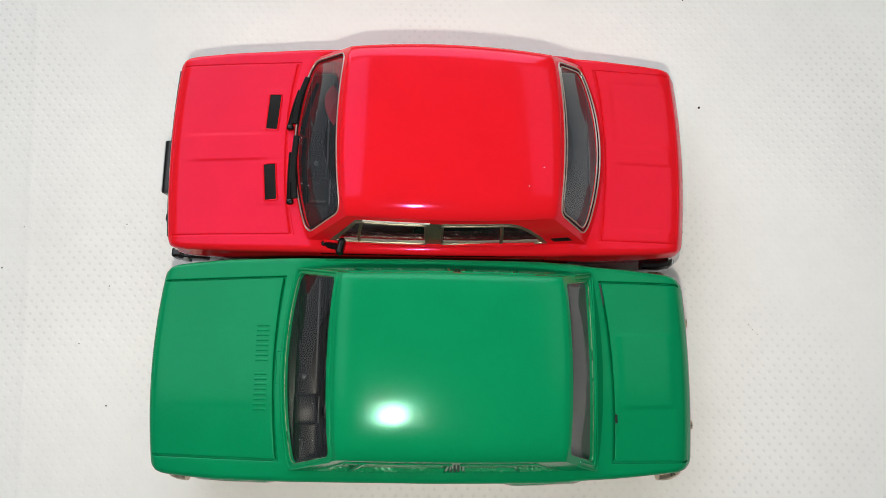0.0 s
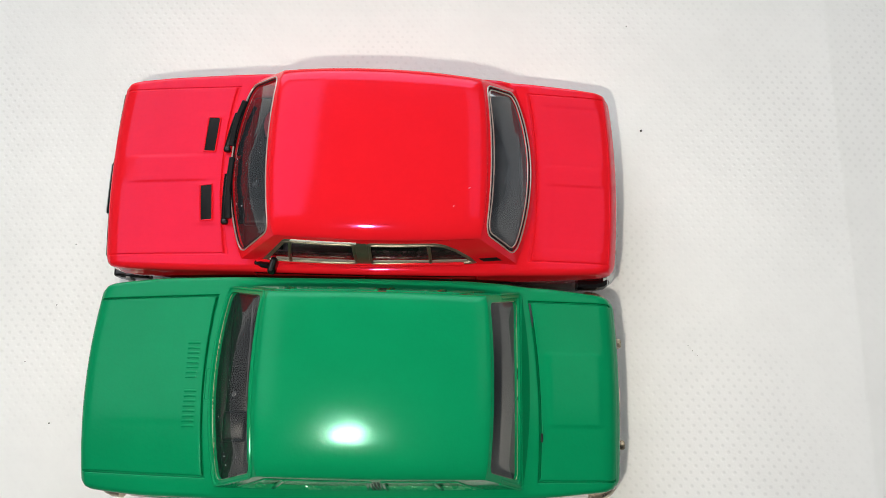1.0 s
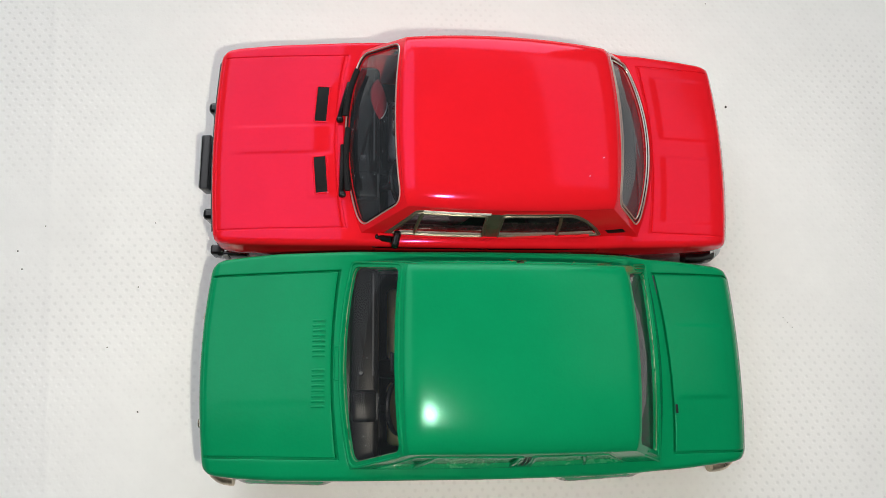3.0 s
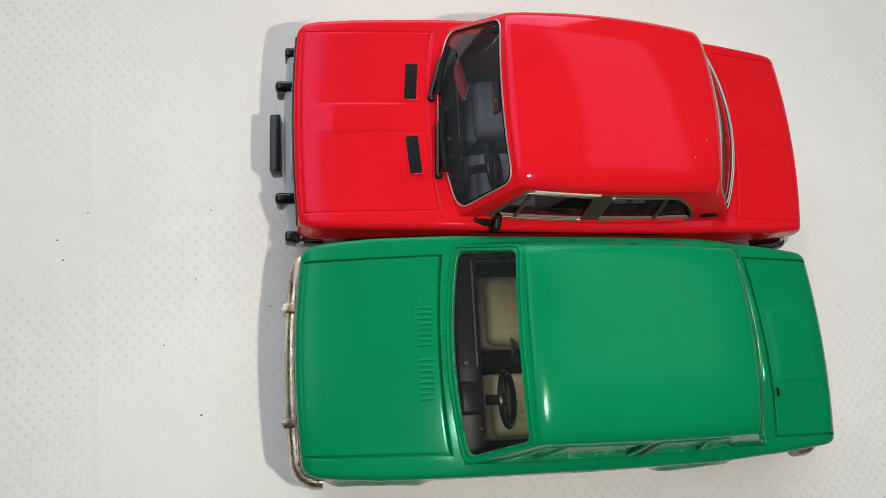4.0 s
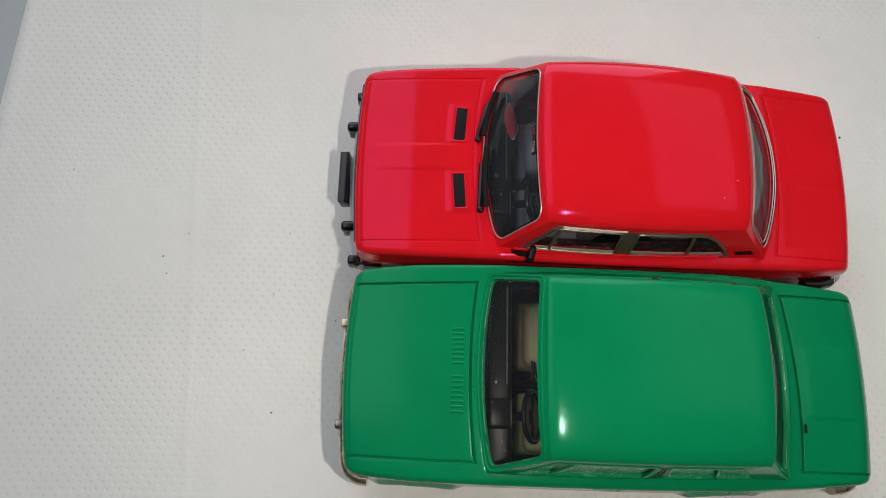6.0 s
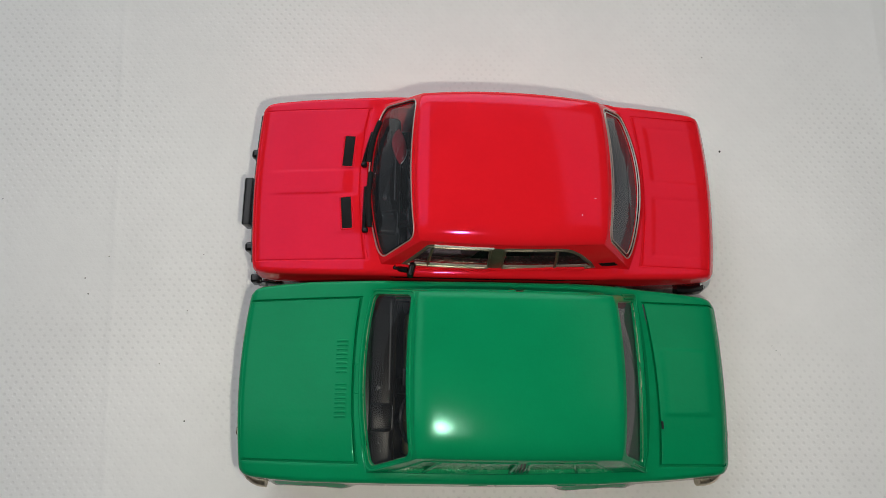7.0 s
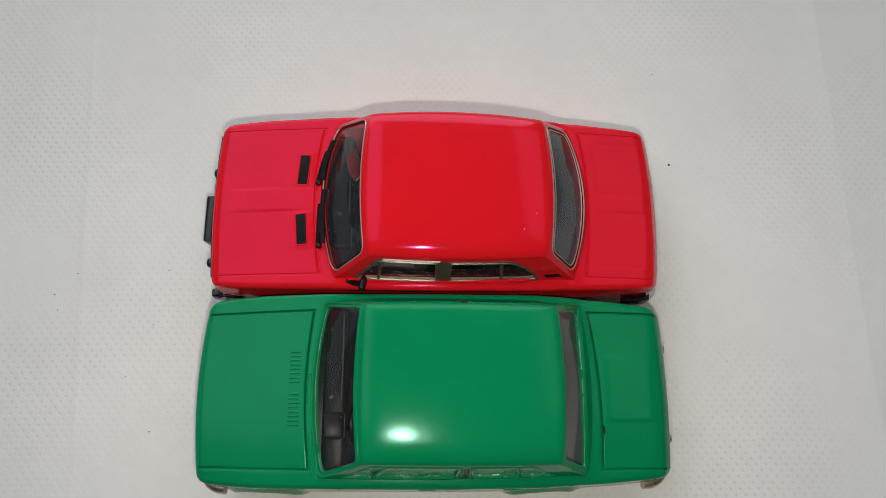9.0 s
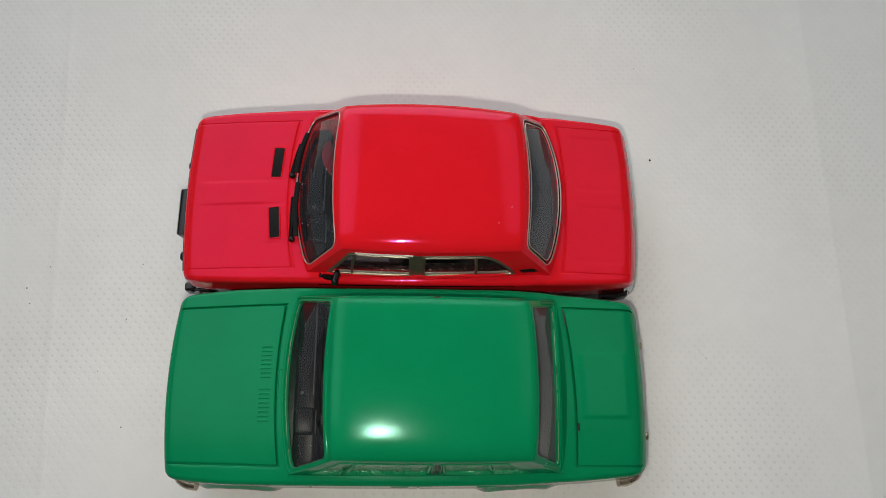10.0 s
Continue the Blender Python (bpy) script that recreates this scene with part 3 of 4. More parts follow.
def seat(car, x, y, mat, wide=12.0, long=12.0, cushion=14.0, back=24.0, ribs=6):
    """A moulded seat: a lower base, a rounded cushion with ribs, and a leaning back."""
    bm = bmesh.new()
    block(bm, (x - 0.6, y, cushion - 4.6), (long + 1.6, wide + 0.8, 4.0), 1.0, 3)
    part("seat_base", bm, mat, car)
    bm = bmesh.new()
    block(bm, (x, y, cushion - 2.0), (long, wide, 4.0), 1.6, 4)
    for k in range(ribs):
        across = y + wide * (k - (ribs - 1) / 2) / (ribs + 1.5)
        tube(bm, [(x - long * 0.30, across, cushion - 0.08), (x + long * 0.3, across, cushion - 0.08)], wide / (ribs + 1.5) * 0.42, 6, flat=0.3)
    part("seat_cushion", bm, mat, car)
    bm = bmesh.new()
    lean = Matrix.Rotation(radians(14), 3, "Y")
    block(bm, (x + long / 2 + 0.6, y, (cushion + back) / 2 - 0.5), (3.2, wide, back - cushion + 2.5), 1.4, 4, lean)
    part("seat_back", bm, mat, car)


def cabin_fittings(car, c):
    bm = bmesh.new()
    block(bm, (1, 0, 5.5), (52, 36.6, 1.0), 0.2)
    part("cabin_floor", bm, MATT, car)
    x, z = c["dash"]
    bm = bmesh.new()
    block(bm, (x, 0, z - 2.1), (4.8, 33.5, 4.2), 1.0, 3)
    block(bm, (x - 2, 0, z - 8.6), (1.2, 33, 10), 0.3)
    block(bm, (x - 4.4, 0, z - 3.1), (6.5, 33.6, 2.2), 0.4)
    part("dashboard", bm, DASH, car)
    bm = bmesh.new()
    block(bm, (x - 0.1, -7.1, z + 0.2), (4.2, 5.2, 2.4), 0.7, 3, Matrix.Rotation(radians(8), 3, "Y"))
    cowl = part("instrument_cowl", bm, DASH, car, "glossy dark instrument cowl")
    bm = bmesh.new()
    block(bm, (x + 2.0, -7.1, z - 0.2), (0.3, 4.4, 1.5), 0.1, 2, Matrix.Rotation(radians(8), 3, "Y"))
    part("dial_face", bm, SHELF, cowl)
    bm = bmesh.new()
    tube(bm, [(x + 1.4, y, z - 0.02) for y in np.linspace(-2.0, 15.5, 12)], 0.16, 6)
    part("dash_ridge", bm, SHELF, car)
    bm = bmesh.new()
    turned(bm, [(0.02, 0.7), (0.35, 0.65), (0.5, 0.3), (0.5, -0.4)], (x - 0.6, -1.6, z), "z", 14)
    part("dash_knob", bm, SHELF, car)
    bm = bmesh.new()
    block(bm, (23.6, 0, 18.2), (8.4, 33.0, 1.0), 0.3)
    block(bm, (28.2, 0, 18.5), (2.0, 30.6, 2.2), 0.3)
    part("parcel_shelf", bm, SHELF, car)
    bm = bmesh.new()
    block(bm, (17.6, 0, 15.5), (3.0, 31, 9.5), 1.2, 3, Matrix.Rotation(radians(12), 3, "Y"))
    block(bm, (12.5, 0, 9.5), (9.0, 31, 4.4), 1.2, 3)
    part("rear_bench", bm, c["seats"], car)
    for y, wide in c["front_seats"]:
        seat(car, c["seat_x"], y, c["seats"], wide)
    bm = bmesh.new()
    block(bm, (c["seat_x"] - 2.0, 0, 7.6), (14.0, 3.4, 3.4), 0.8)
    tube(bm, [(c["seat_x"] - 6, 0, 8), (c["seat_x"] - 5.4, 0, 13)], 0.35, 6)
    block(bm, (c["seat_x"] - 5.3, 0, 13.4), (1.2, 1.2, 1.2), 0.5)
    part("gear_console", bm, MATT, car)
    hub = Vector(c["wheel_at"])
    axis = Vector((0.86, 0, 0.51))
    across, over = Vector((0, 1, 0)), Vector((-0.51, 0, 0.86))
    bm = bmesh.new()
    ring = [hub + 4.3 * (math.cos(a) * across + math.sin(a) * over) for a in (2 * math.pi * k / 40 for k in range(40))]
    ringtube(bm, ring, 0.45, 8)
    part_wheel = part("steering_wheel", bm, BLACK, car)
    bm = bmesh.new()
    tube(bm, [hub - 4.2 * across, hub - 0.6 * axis - 0.8 * across, hub - 0.6 * axis + 0.8 * across, hub + 4.2 * across], 0.5, 6, flat=0.5)
    block(bm, tuple(hub - 0.5 * axis), (1.2, 2.6, 1.6), 0.4, 2, Matrix.Rotation(radians(-37), 3, "Y"))
    quads(bm, [[hub - d * axis + r * (math.cos(a) * across + math.sin(a) * over) for a in (2 * math.pi * k / 24 for k in range(24))] for r, d in ((0.02, 0.75), (1.8, 0.7), (3.9, 0.3), (3.9, 0.1), (0.02, 0.3))], loop=True)
    part("spoke", bm, BLACK, part_wheel)
    bm = bmesh.new()
    tube(bm, [hub - 0.6 * axis, hub - 6.5 * axis], 0.8, 8)
    part("steering_column", bm, BLACK, car)
    m = c["mirror_at"]
    if "mirror_tab" in c:
        tab = [Vector((m[0] + x, m[1] + y, m[2] + z)) for x, y, z in ((-0.7, 1.5, 1.0), (-0.7, -1.3, 1.0), (0.7, -2.0, -0.9), (0.7, 1.0, -0.9))]
        loop = [tab[k].lerp(tab[(k + 1) % 4], t) for k in range(4) for t in (0, 0.2, 0.4, 0.6, 0.8)]
        bm = bmesh.new()
        ringtube(bm, loop, 0.14)
        frame_of_tab = part("mirror_bracket", bm, DASH, car, "thin dark wire bracket")
        bm = bmesh.new()
        bm.faces.new([bm.verts.new(p) for p in tab])
        part("mirror_tab", bm, PANE, frame_of_tab, "clear plastic tab", thick=0.15)
        return
    bm = bmesh.new()
    block(bm, m, (0.7, 5.4, 1.7), 0.3, 2, Matrix.Rotation(radians(20), 3, "Y"))
    tube(bm, [(m[0] - 0.2, m[1], m[2]), (m[0] - 0.4, m[1], m[2] + 2.2)], 0.25, 6)
    glass_back = part("rear_view_mirror", bm, BLACK, car)
    bm = bmesh.new()
    block(bm, (m[0] - 0.3, m[1], m[2] + 0.1), (0.1, 4.7, 1.2), 0.03, 1, Matrix.Rotation(radians(20), 3, "Y"))
    part("mirror_face", bm, CHROME, glass_back)


def sweep(bm, path, section):
    """A bar with a given (out, up) section along a level path."""
    rows = []
    path = [Vector(p) for p in path]
    for k, p in enumerate(path):
        way = (path[min(k + 1, len(path) - 1)] - path[max(k - 1, 0)]).normalized()
        out = Vector((way.y, -way.x, 0))
        rows.append([p + out * a + Vector((0, 0, b)) for a, b in section])
    made = quads(bm, rows, loop=True)
    bm.faces.new(made[0])
    bm.faces.new(made[-1][::-1])


def bow_path(x, half, back, corner, bend, s, step=1.5):
    """The line of a bumper across the car: s = -1 in front, 1 behind; its ends turn back round the corners."""
    pts = [(x - s * back, -half, 0)]
    for k in range(7):
        a = math.pi / 2 * k / 6
        pts.append((x - s * corner + s * corner * math.sin(a) - s * bend, -half + corner - corner * math.cos(a), 0))
    for y in np.linspace(-half + corner, half - corner, 24)[1:-1]:
        pts.append((x - s * bend * (y / (half - corner)) ** 2, y, 0))
    for k in range(7):
        a = math.pi / 2 * (1 - k / 6)
        pts.append((x - s * corner + s * corner * math.sin(a) - s * bend, half - corner + corner * math.cos(a), 0))
    pts.append((x - s * back, half, 0))
    return pts if s < 0 else pts[::-1]


def oval(a, b, n=12, p=0.7):
    return [(a * math.copysign(abs(math.cos(t)) ** p, math.cos(t)), b * math.copysign(abs(math.sin(t)) ** p, math.sin(t))) for t in (2 * math.pi * k / n for k in range(n))]


def lift(pts, z):
    return [(p[0], p[1], z) for p in pts]


def slab(c, x, y, z, sx, sy, sz, name, mat, car, soft=0.2, label="", parent=None):
    bm = bmesh.new()
    block(bm, (x, y, z), (sx, sy, sz), soft)
    return part(name, bm, mat, parent or car, label)


def ridge(x0, x1, y0, y1, high, soft=0.35, ends=0.0):
    """A raised (or sunk) field of a panel, as a height to add."""
    e = lambda t: max(0.0, min(1.0, t)) ** 2 * (3 - 2 * max(0.0, min(1.0, t)))  # noqa: E731
    return lambda x, y: high * e((x - x0) / (ends or soft)) * e((x1 - x) / (ends or soft)) * e((abs(y) - y0) / soft if y0 > 0 else 1) * e((y1 - abs(y)) / soft)


# the red saloon
red = new("model_car")
red.location = (0, 0.0483, 0)
tagged(red, "glossy red die-cast model saloon beside a green one, on white cloth", "model car", "model cars side by side")
RED_CAR = dict(
    paint=RED, pane=PANE, pane_label="clear plastic pane", lid_gap=0.16, flecks=3, groove=0.16, lip=0.15, seam=0.2, lid_skew=0.0, front=-49.95, rear=46.0, round=1.05, sill=5.0, arch=7.6, axle_z=6.6, axles=(-35.5, 20.8), flare=0.15,
    top=[(-49.95, 18.2), (-49.7, 19.2), (-49.1, 19.9), (-47.5, 20.35), (-40, 21.3), (-30, 22.2), (-26, 22.6), (0, 22.2), (26, 21.4), (29, 20.6), (31, 20.3), (38, 19.2), (42.6, 18.5), (44.2, 17.8), (45.2, 16.8), (45.7, 15.6), (46.0, 14.2)],
    half=[(-49.95, 17.0), (-49.7, 17.5), (-49.2, 17.95), (-48.0, 18.3), (-46, 18.55), (-38.6, 18.9), (-23, 19.32), (0, 19.52), (22, 19.32), (38, 18.5), (43.0, 18.1), (44.4, 17.85), (45.2, 17.5), (45.7, 17.0), (46.0, 16.3)],
    bow=[(-49.95, 0.7), (-46, 0.5), (-40, 0.3), (-28.2, 1.5), (-26.6, 3.0), (-18, 0.6), (-10, 0), (10, 0), (20, -0.8), (28.4, -3.2), (30, -1.3), (38, -0.6), (46.0, -0.8)],
    crown=lambda x: 0.6 if x < 10 else 0.8, hood=(-48.9, -27.9), lid=(30.0, 44.0), lid_half=lambda x: 16.1 if x < 0 else 16.3, doors=(-23.4, -1.3, 19.8), cabin=(-26.3, 28.2),
    side=lambda z: -0.9 * max(0.0, (17 - z) / 12) ** 2 + 0.25 * math.exp(-((z - 14) / 2) ** 2),
    bulges=[ridge(-47.5, -28.4, 0, 2.7, 0.16, 0.5, 4.0), ridge(-33.0, -28.6, 2.7, 11.0, 0.09, 0.35), ridge(31.8, 43.2, 1.6, 14.4, -0.11, 0.45)],
    cab=dict(screen_low=(-26.6, 3.1, 17.2, 22.6, 0.8), screen_top=(-17.0, 0.9, 15.1, 32.5, 0.8), back_low=(29.2, -3.4, 16.9, 21.5, 0.8), back_top=(20.5, -0.8, 14.8, 30.6, 0.8),
             turn=(0.5, 0.4), rise=0.6, swell=(0.9, 0.8), crown=0.95, arch=0.6, ends=12, edges=7, corner=0.16, gasket=0.13, trim=0.13, trim_in=-0.05, trim_mat=SATIN, side_trim=0.26, side_trim_mat=DULL, side_corner=0.04,
             inner=0.12, screen_loop=[(-0.95, 0.05), (0.95, 0.05), (0.93, 0.95), (-0.93, 0.95)], back_loop=[(-0.94, 0.06), (0.94, 0.06), (0.92, 0.94), (-0.92, 0.94)],
             band=(0.016, 0.075), side_loops=[([(0.085, 0.12), (0.425, 0.12), (0.39, 0.85), (0.075, 0.85)], (0, -0.12, 0.452, 1)), ([(0.478, 0.12), (0.86, 0.12), (0.858, 0.40), (0.838, 0.65), (0.805, 0.80), (0.77, 0.85), (0.465, 0.85)], (0.452, -0.12, 1, 1))],
             posts=[(0.428, 0.478, 0.08, 0.92)], bars=[(0.175, 0.10, 0.13, 0.87), (0.70, 0.735, 0.13, 0.87)], strips=[(0.905, 0.975, 0.13, 0.27, "air_slot", MATT, "black air slot", -0.1), (0.12, 0.432, 0.13, 0.18, "window_sill_strip", SATIN, "bright silver strip", 0.05), (0.49, 0.85, 0.13, 0.20, "window_sill_strip", SATIN, "bright silver strip", 0.05),
                     (0.12, 0.43, 0.875, 0.925, "window_frame_strip", WHITE_TRIM, "bright window frame", -0.12),
                     # strips behind the panes stand in for their silvery reflection
                     (0.49, 0.84, 0.16, 0.46, "reflection_strip", PANE_GLEAM, "shiny strip painted as the pane's reflection", 0.75), (0.10, 0.425, 0.16, 0.32, "reflection_strip", PANE_GLEAM, "shiny strip painted as the pane's reflection", 0.75)]),
    dash=(-22.6, 16.8), seats=SEAT, seat_x=-11.2, front_seats=((6.2, 11.4), (-7.8, 11.0)), wheel_at=(-15.9, -7.2, 18.8), mirror_at=(-17.5, 1.0, 28.6))
shell(red, RED_CAR)
greenhouse(red, RED_CAR)
cabin_fittings(red, RED_CAR)

# the green saloon
green = new("model_car")
green.location = (0, 0.0089, 0)
tagged(green, "green die-cast model saloon with worn bumpers, on white cloth", "model car", "model cars side by side")
GREEN_CAR = dict(
    paint=GREEN, pane=SMOKED, pane_label="aged clear plastic pane with painted reflection haze", lid_gap=0.2, flecks=8, mirror_tab=True, groove=0.8, lip=0.16, seam=0.36, lid_skew=-0.045, front=-49.85, rear=45.0, round=1.0, sill=5.2, arch=7.5, axle_z=6.6, axles=(-37.6, 19.6), flare=0.7,
    top=[(-49.85, 18.9), (-49.65, 20.1), (-49.2, 20.8), (-47.5, 21.2), (-40, 22.0), (-30, 22.9), (-26, 23.2), (0, 22.3), (24, 22.0), (27, 21.4), (30, 20.6), (38, 19.3), (42.2, 18.5), (43.8, 17.5), (44.6, 16.3), (45.0, 15.0)],
    half=[(-49.85, 16.4), (-49.6, 16.9), (-49.0, 17.4), (-47.5, 17.9), (-44, 18.3), (-38, 18.75), (-26, 18.98), (0, 19.18), (18, 18.98), (34, 18.05), (42, 17.3), (43.6, 16.9), (44.4, 16.4), (45.0, 15.7)],
    bow=[(-49.85, 1.1), (-46, 1.0), (-36, 0.6), (-28.0, 1.2), (-26.4, 1.8), (-18, 0.5), (-10, 0), (10, 0), (20, -0.4), (27.3, -1.3), (30, -1.0), (45.0, -0.5)],
    crown=lambda x: 0.8, hood=(-48.9, -27.9), lid=(30.0, 43.9), lid_half=lambda x: 14.6 + 0.7 * max(0.0, (x + 50) / 24) if x < 0 else 15.3, doors=(-23.0, -0.6, 19.0), cabin=(-26.2, 27.2),
    side=lambda z: -0.4 * max(0.0, (12 - z) / 8) ** 2 + 0.6 * math.exp(-((z - 10.5) / 3.5) ** 2),
    bulges=[ridge(-46.5, -28.6, 0, 7.2, 0.03, 1.5, 3.0), ridge(31.2, 41.5, 0, 6.6, 0.18, 0.7, 0.8)],
    cab=dict(screen_low=(-26.6, 1.9, 17.0, 23.2, 0.6), screen_top=(-16.5, 0.5, 14.7, 33.0, 0.7), back_low=(27.9, -1.3, 16.6, 21.7, 0.5), back_top=(21.2, -0.6, 14.8, 30.5, 0.7),
             swell=(0.4, 0.2), rim=0.26, blind=True, turn=(0.4, 0.4), rise=0.4, crown=0.8, arch=0.05, ends=12, edges=6, corner=0.1, trim=0.05, trim_in=0.26, trim_mat=OLD, side_trim=0.16, side_trim_mat=GREEN, side_corner=0.03,
             screen_loop=[(-0.95, 0.055), (0.95, 0.055), (0.95, 0.885), (-0.95, 0.885)], back_loop=[(-0.93, 0.10), (-0.72, 0.20), (-0.36, 0.30), (0, 0.33), (0.36, 0.30), (0.72, 0.20), (0.93, 0.10), (0.92, 0.95), (-0.92, 0.95)],
             side_loops=[([(0.06, 0.12), (0.515, 0.12), (0.50, 0.88), (0.06, 0.88)], (0, -0.12, 0.53, 1)), ([(0.55, 0.12), (0.89, 0.12), (0.86, 0.88), (0.54, 0.88)], (0.53, -0.12, 1, 1))],
             bars=[(0.18, 0.14, 0.14, 0.86), (0.50, 0.49, 0.12, 0.88), (0.565, 0.55, 0.12, 0.88), (0.75, 0.76, 0.14, 0.86)], strips=[(u, u + 0.008, 0.2, 0.84, "pillar_peg", MATT, "dark peg on the pillar", -0.1) for u in (0.522, 0.536, 0.55)]),
    dash=(-22.6, 19.6), seats=CREAM, seat_x=-11.4, front_seats=((8.0, 12.0), (-8.2, 10.2)), wheel_at=(-16.6, -7.4, 19.6), mirror_at=(-17.6, -0.6, 28.6))
shell(green, GREEN_CAR)
greenhouse(green, GREEN_CAR)
cabin_fittings(green, GREEN_CAR)
for car, c in ((red, RED_CAR), (green, GREEN_CAR)):
    for x in c["axles"]:
        for s in (-1, 1):
            wheel(car, x, s * 15.6, 6.6, 6.6, 4.2, s)
    bm = bmesh.new()
    block(bm, (-3, 0, 4.6), (84, 24, 2.4), 0.5)
    block(bm, (-7.5, 0, 5.0), (38, 34.5, 1.4), 0.4)
    part("chassis", bm, MATT, car, "black base plate")

# ---- fittings of the red saloon ----


def height(c, x, y):
    return smoothed(c["top"])(x) - c["crown"](x) * (y / 18.0) ** 2 + sum(b(x, y) for b in c["bulges"])


def hood_vent(car, c, x, y, turn):
    z = height(c, x, y)
    m = Matrix.Rotation(radians(turn), 3, "Z") @ Matrix.Rotation(radians(-6), 3, "Y")
    bm = bmesh.new()
    block(bm, (x, y, z), (2.15, 6.6, 0.35), 0.1, 2, m)
    vent = part("hood_vent", bm, MATT, car, "black slatted hood vent")
    bm = bmesh.new()
    loop = [Vector((a, b, 0.12)) for a, b in rounded([(-1.15, -3.4), (1.15, -3.4), (1.15, 3.4), (-1.15, 3.4)], 0.3, 3)]
    ringtube(bm, [m @ p + Vector((x, y, z)) for p in loop], 0.15, 8)
    part("vent_rim", bm, c["paint"], vent)
    for k in range(9):
        bm = bmesh.new()
        p = m @ Vector((0, -2.88 + 0.72 * k, 0.04)) + Vector((x, y, z))
        block(bm, tuple(p), (1.9, 0.32, 0.18), 0.0, 1, m)
        part("slat", bm, MATT, vent)


for y, turn in ((6.45, -4.3), (-6.75, 4.6)):
    hood_vent(red, RED_CAR, -30.45, y, turn)

for (x0, y0), (x1, y1) in (((-27.2, 3.2), (-24.9, 11.4)), ((-26.6, -10.6), (-26.3, 0.2))):
    bm = bmesh.new()
    a, b = Vector((x0, y0, 23.0)), Vector((x1, y1, 23.9))
    tube(bm, [a.lerp(b, t) + Vector((-0.15, 0, 0.5 * math.sin(math.pi * t))) for t in np.linspace(0, 0.8, 8)], 0.5, 8)
    block(bm, tuple(a), (1.3, 1.1, 1.2), 0.45, 3)
    wiper = part("wiper", bm, BLACK, red, "black wiper")
    bm = bmesh.new()
    a, b = a + Vector((1.0, 0.4, 0.9)), b + Vector((0.6, 0.3, 0.6))
    tube(bm, [a.lerp(b, t) + Vector((-0.35 * math.sin(math.pi * t), 0, 0.1)) for t in np.linspace(0, 1.05, 10)], 0.55, 8, flat=0.8)
    part("wiper_blade", bm, MATT, wiper)

bm = bmesh.new()
sweep(bm, lift(bow_path(-50.1, 17.4, 1.2, 1.2, 0.7, -1), 8.6), oval(1.5, 1.6, p=0.55))
front_bumper = part("front_bumper", bm, GREY, red, "pale grey bumper with black ends")
for s in (-1, 1):
    bm = bmesh.new()
    block(bm, (-50.0, s * 17.4, 8.6), (2.6, 1.9, 3.6), 0.5, 3)
    block(bm, (-47.4, s * 18.0, 8.6), (5.6, 1.1, 3.2), 0.45, 3)
    part("bumper_end", bm, BLACK, front_bumper, "black bumper end")
    bm = bmesh.new()
    block(bm, (-50.9, s * 10.6, 9.6), (4.2, 2.1, 2.0), 0.75, 4)
    block(bm, (-52.0, s * 10.6, 7.9), (1.6, 2.0, 4.2), 0.7, 4)
    part("overrider", bm, BLACK, front_bumper, "black overrider")
bm = bmesh.new()
block(bm, (-52.75, -0.6, 9.2), (1.7, 10.6, 3.6), 0.12, 2, Matrix.Rotation(radians(-8), 3, "Y"))
plate = part("number_plate_holder", bm, BLACK, front_bumper, "black plate holder")
bm = bmesh.new()
block(bm, (-53.72, -0.6, 9.3), (0.12, 10.2, 3.2), 0.04, 1, Matrix.Rotation(radians(-8), 3, "Y"))
part("plate_face", bm, GREY, plate, "blank pale plate")



def nose(y, x=-49.72, bend=0.75):
    """Where the nose of the red car stands at a distance from its middle."""
    return x + bend * (y / 17.0) ** 2


bm = bmesh.new()
sweep(bm, [(nose(y), y, 13.4) for y in np.linspace(-15.6, 15.6, 15)], [(-0.3, -4.4), (0.35, -4.4), (0.35, 4.4), (-0.3, 4.4)])
grille = part("grille", bm, MATT, red, "black grille")
for k in range(7):
    bm = bmesh.new()
    sweep(bm, [(nose(y) - 0.4, y, 10.4 + 0.95 * k) for y in (-7.5, 0, 7.5)], oval(0.2, 0.16, 6))
    part("grille_bar", bm, CHROME, grille)
bm = bmesh.new()
sweep(bm, [(nose(y) - 0.25, y, 17.9) for y in np.linspace(-16, 16, 15)], oval(0.28, 0.3, 8))
part("grille_frame", bm, BLACK, grille)


def round_lamp(car, x, y, z, r, s, mat, name="headlight"):
    bm = bmesh.new()
    turned(bm, [(r * 1.18, -s * 0.4), (r * 1.18, s * 0.3), (r, s * 0.45), (r, -s * 0.1)], (x, y, z), "x", 20)
    ring = part(name, bm, CHROME, car, "round headlight with bright rim")
    bm = bmesh.new()
    turned(bm, [(r, s * 0.1), (r * 0.8, s * 0.35), (r * 0.4, s * 0.55), (0.01, s * 0.6)], (x, y, z), "x", 20)
    part("lens", bm, LENS, ring, "clear lens")


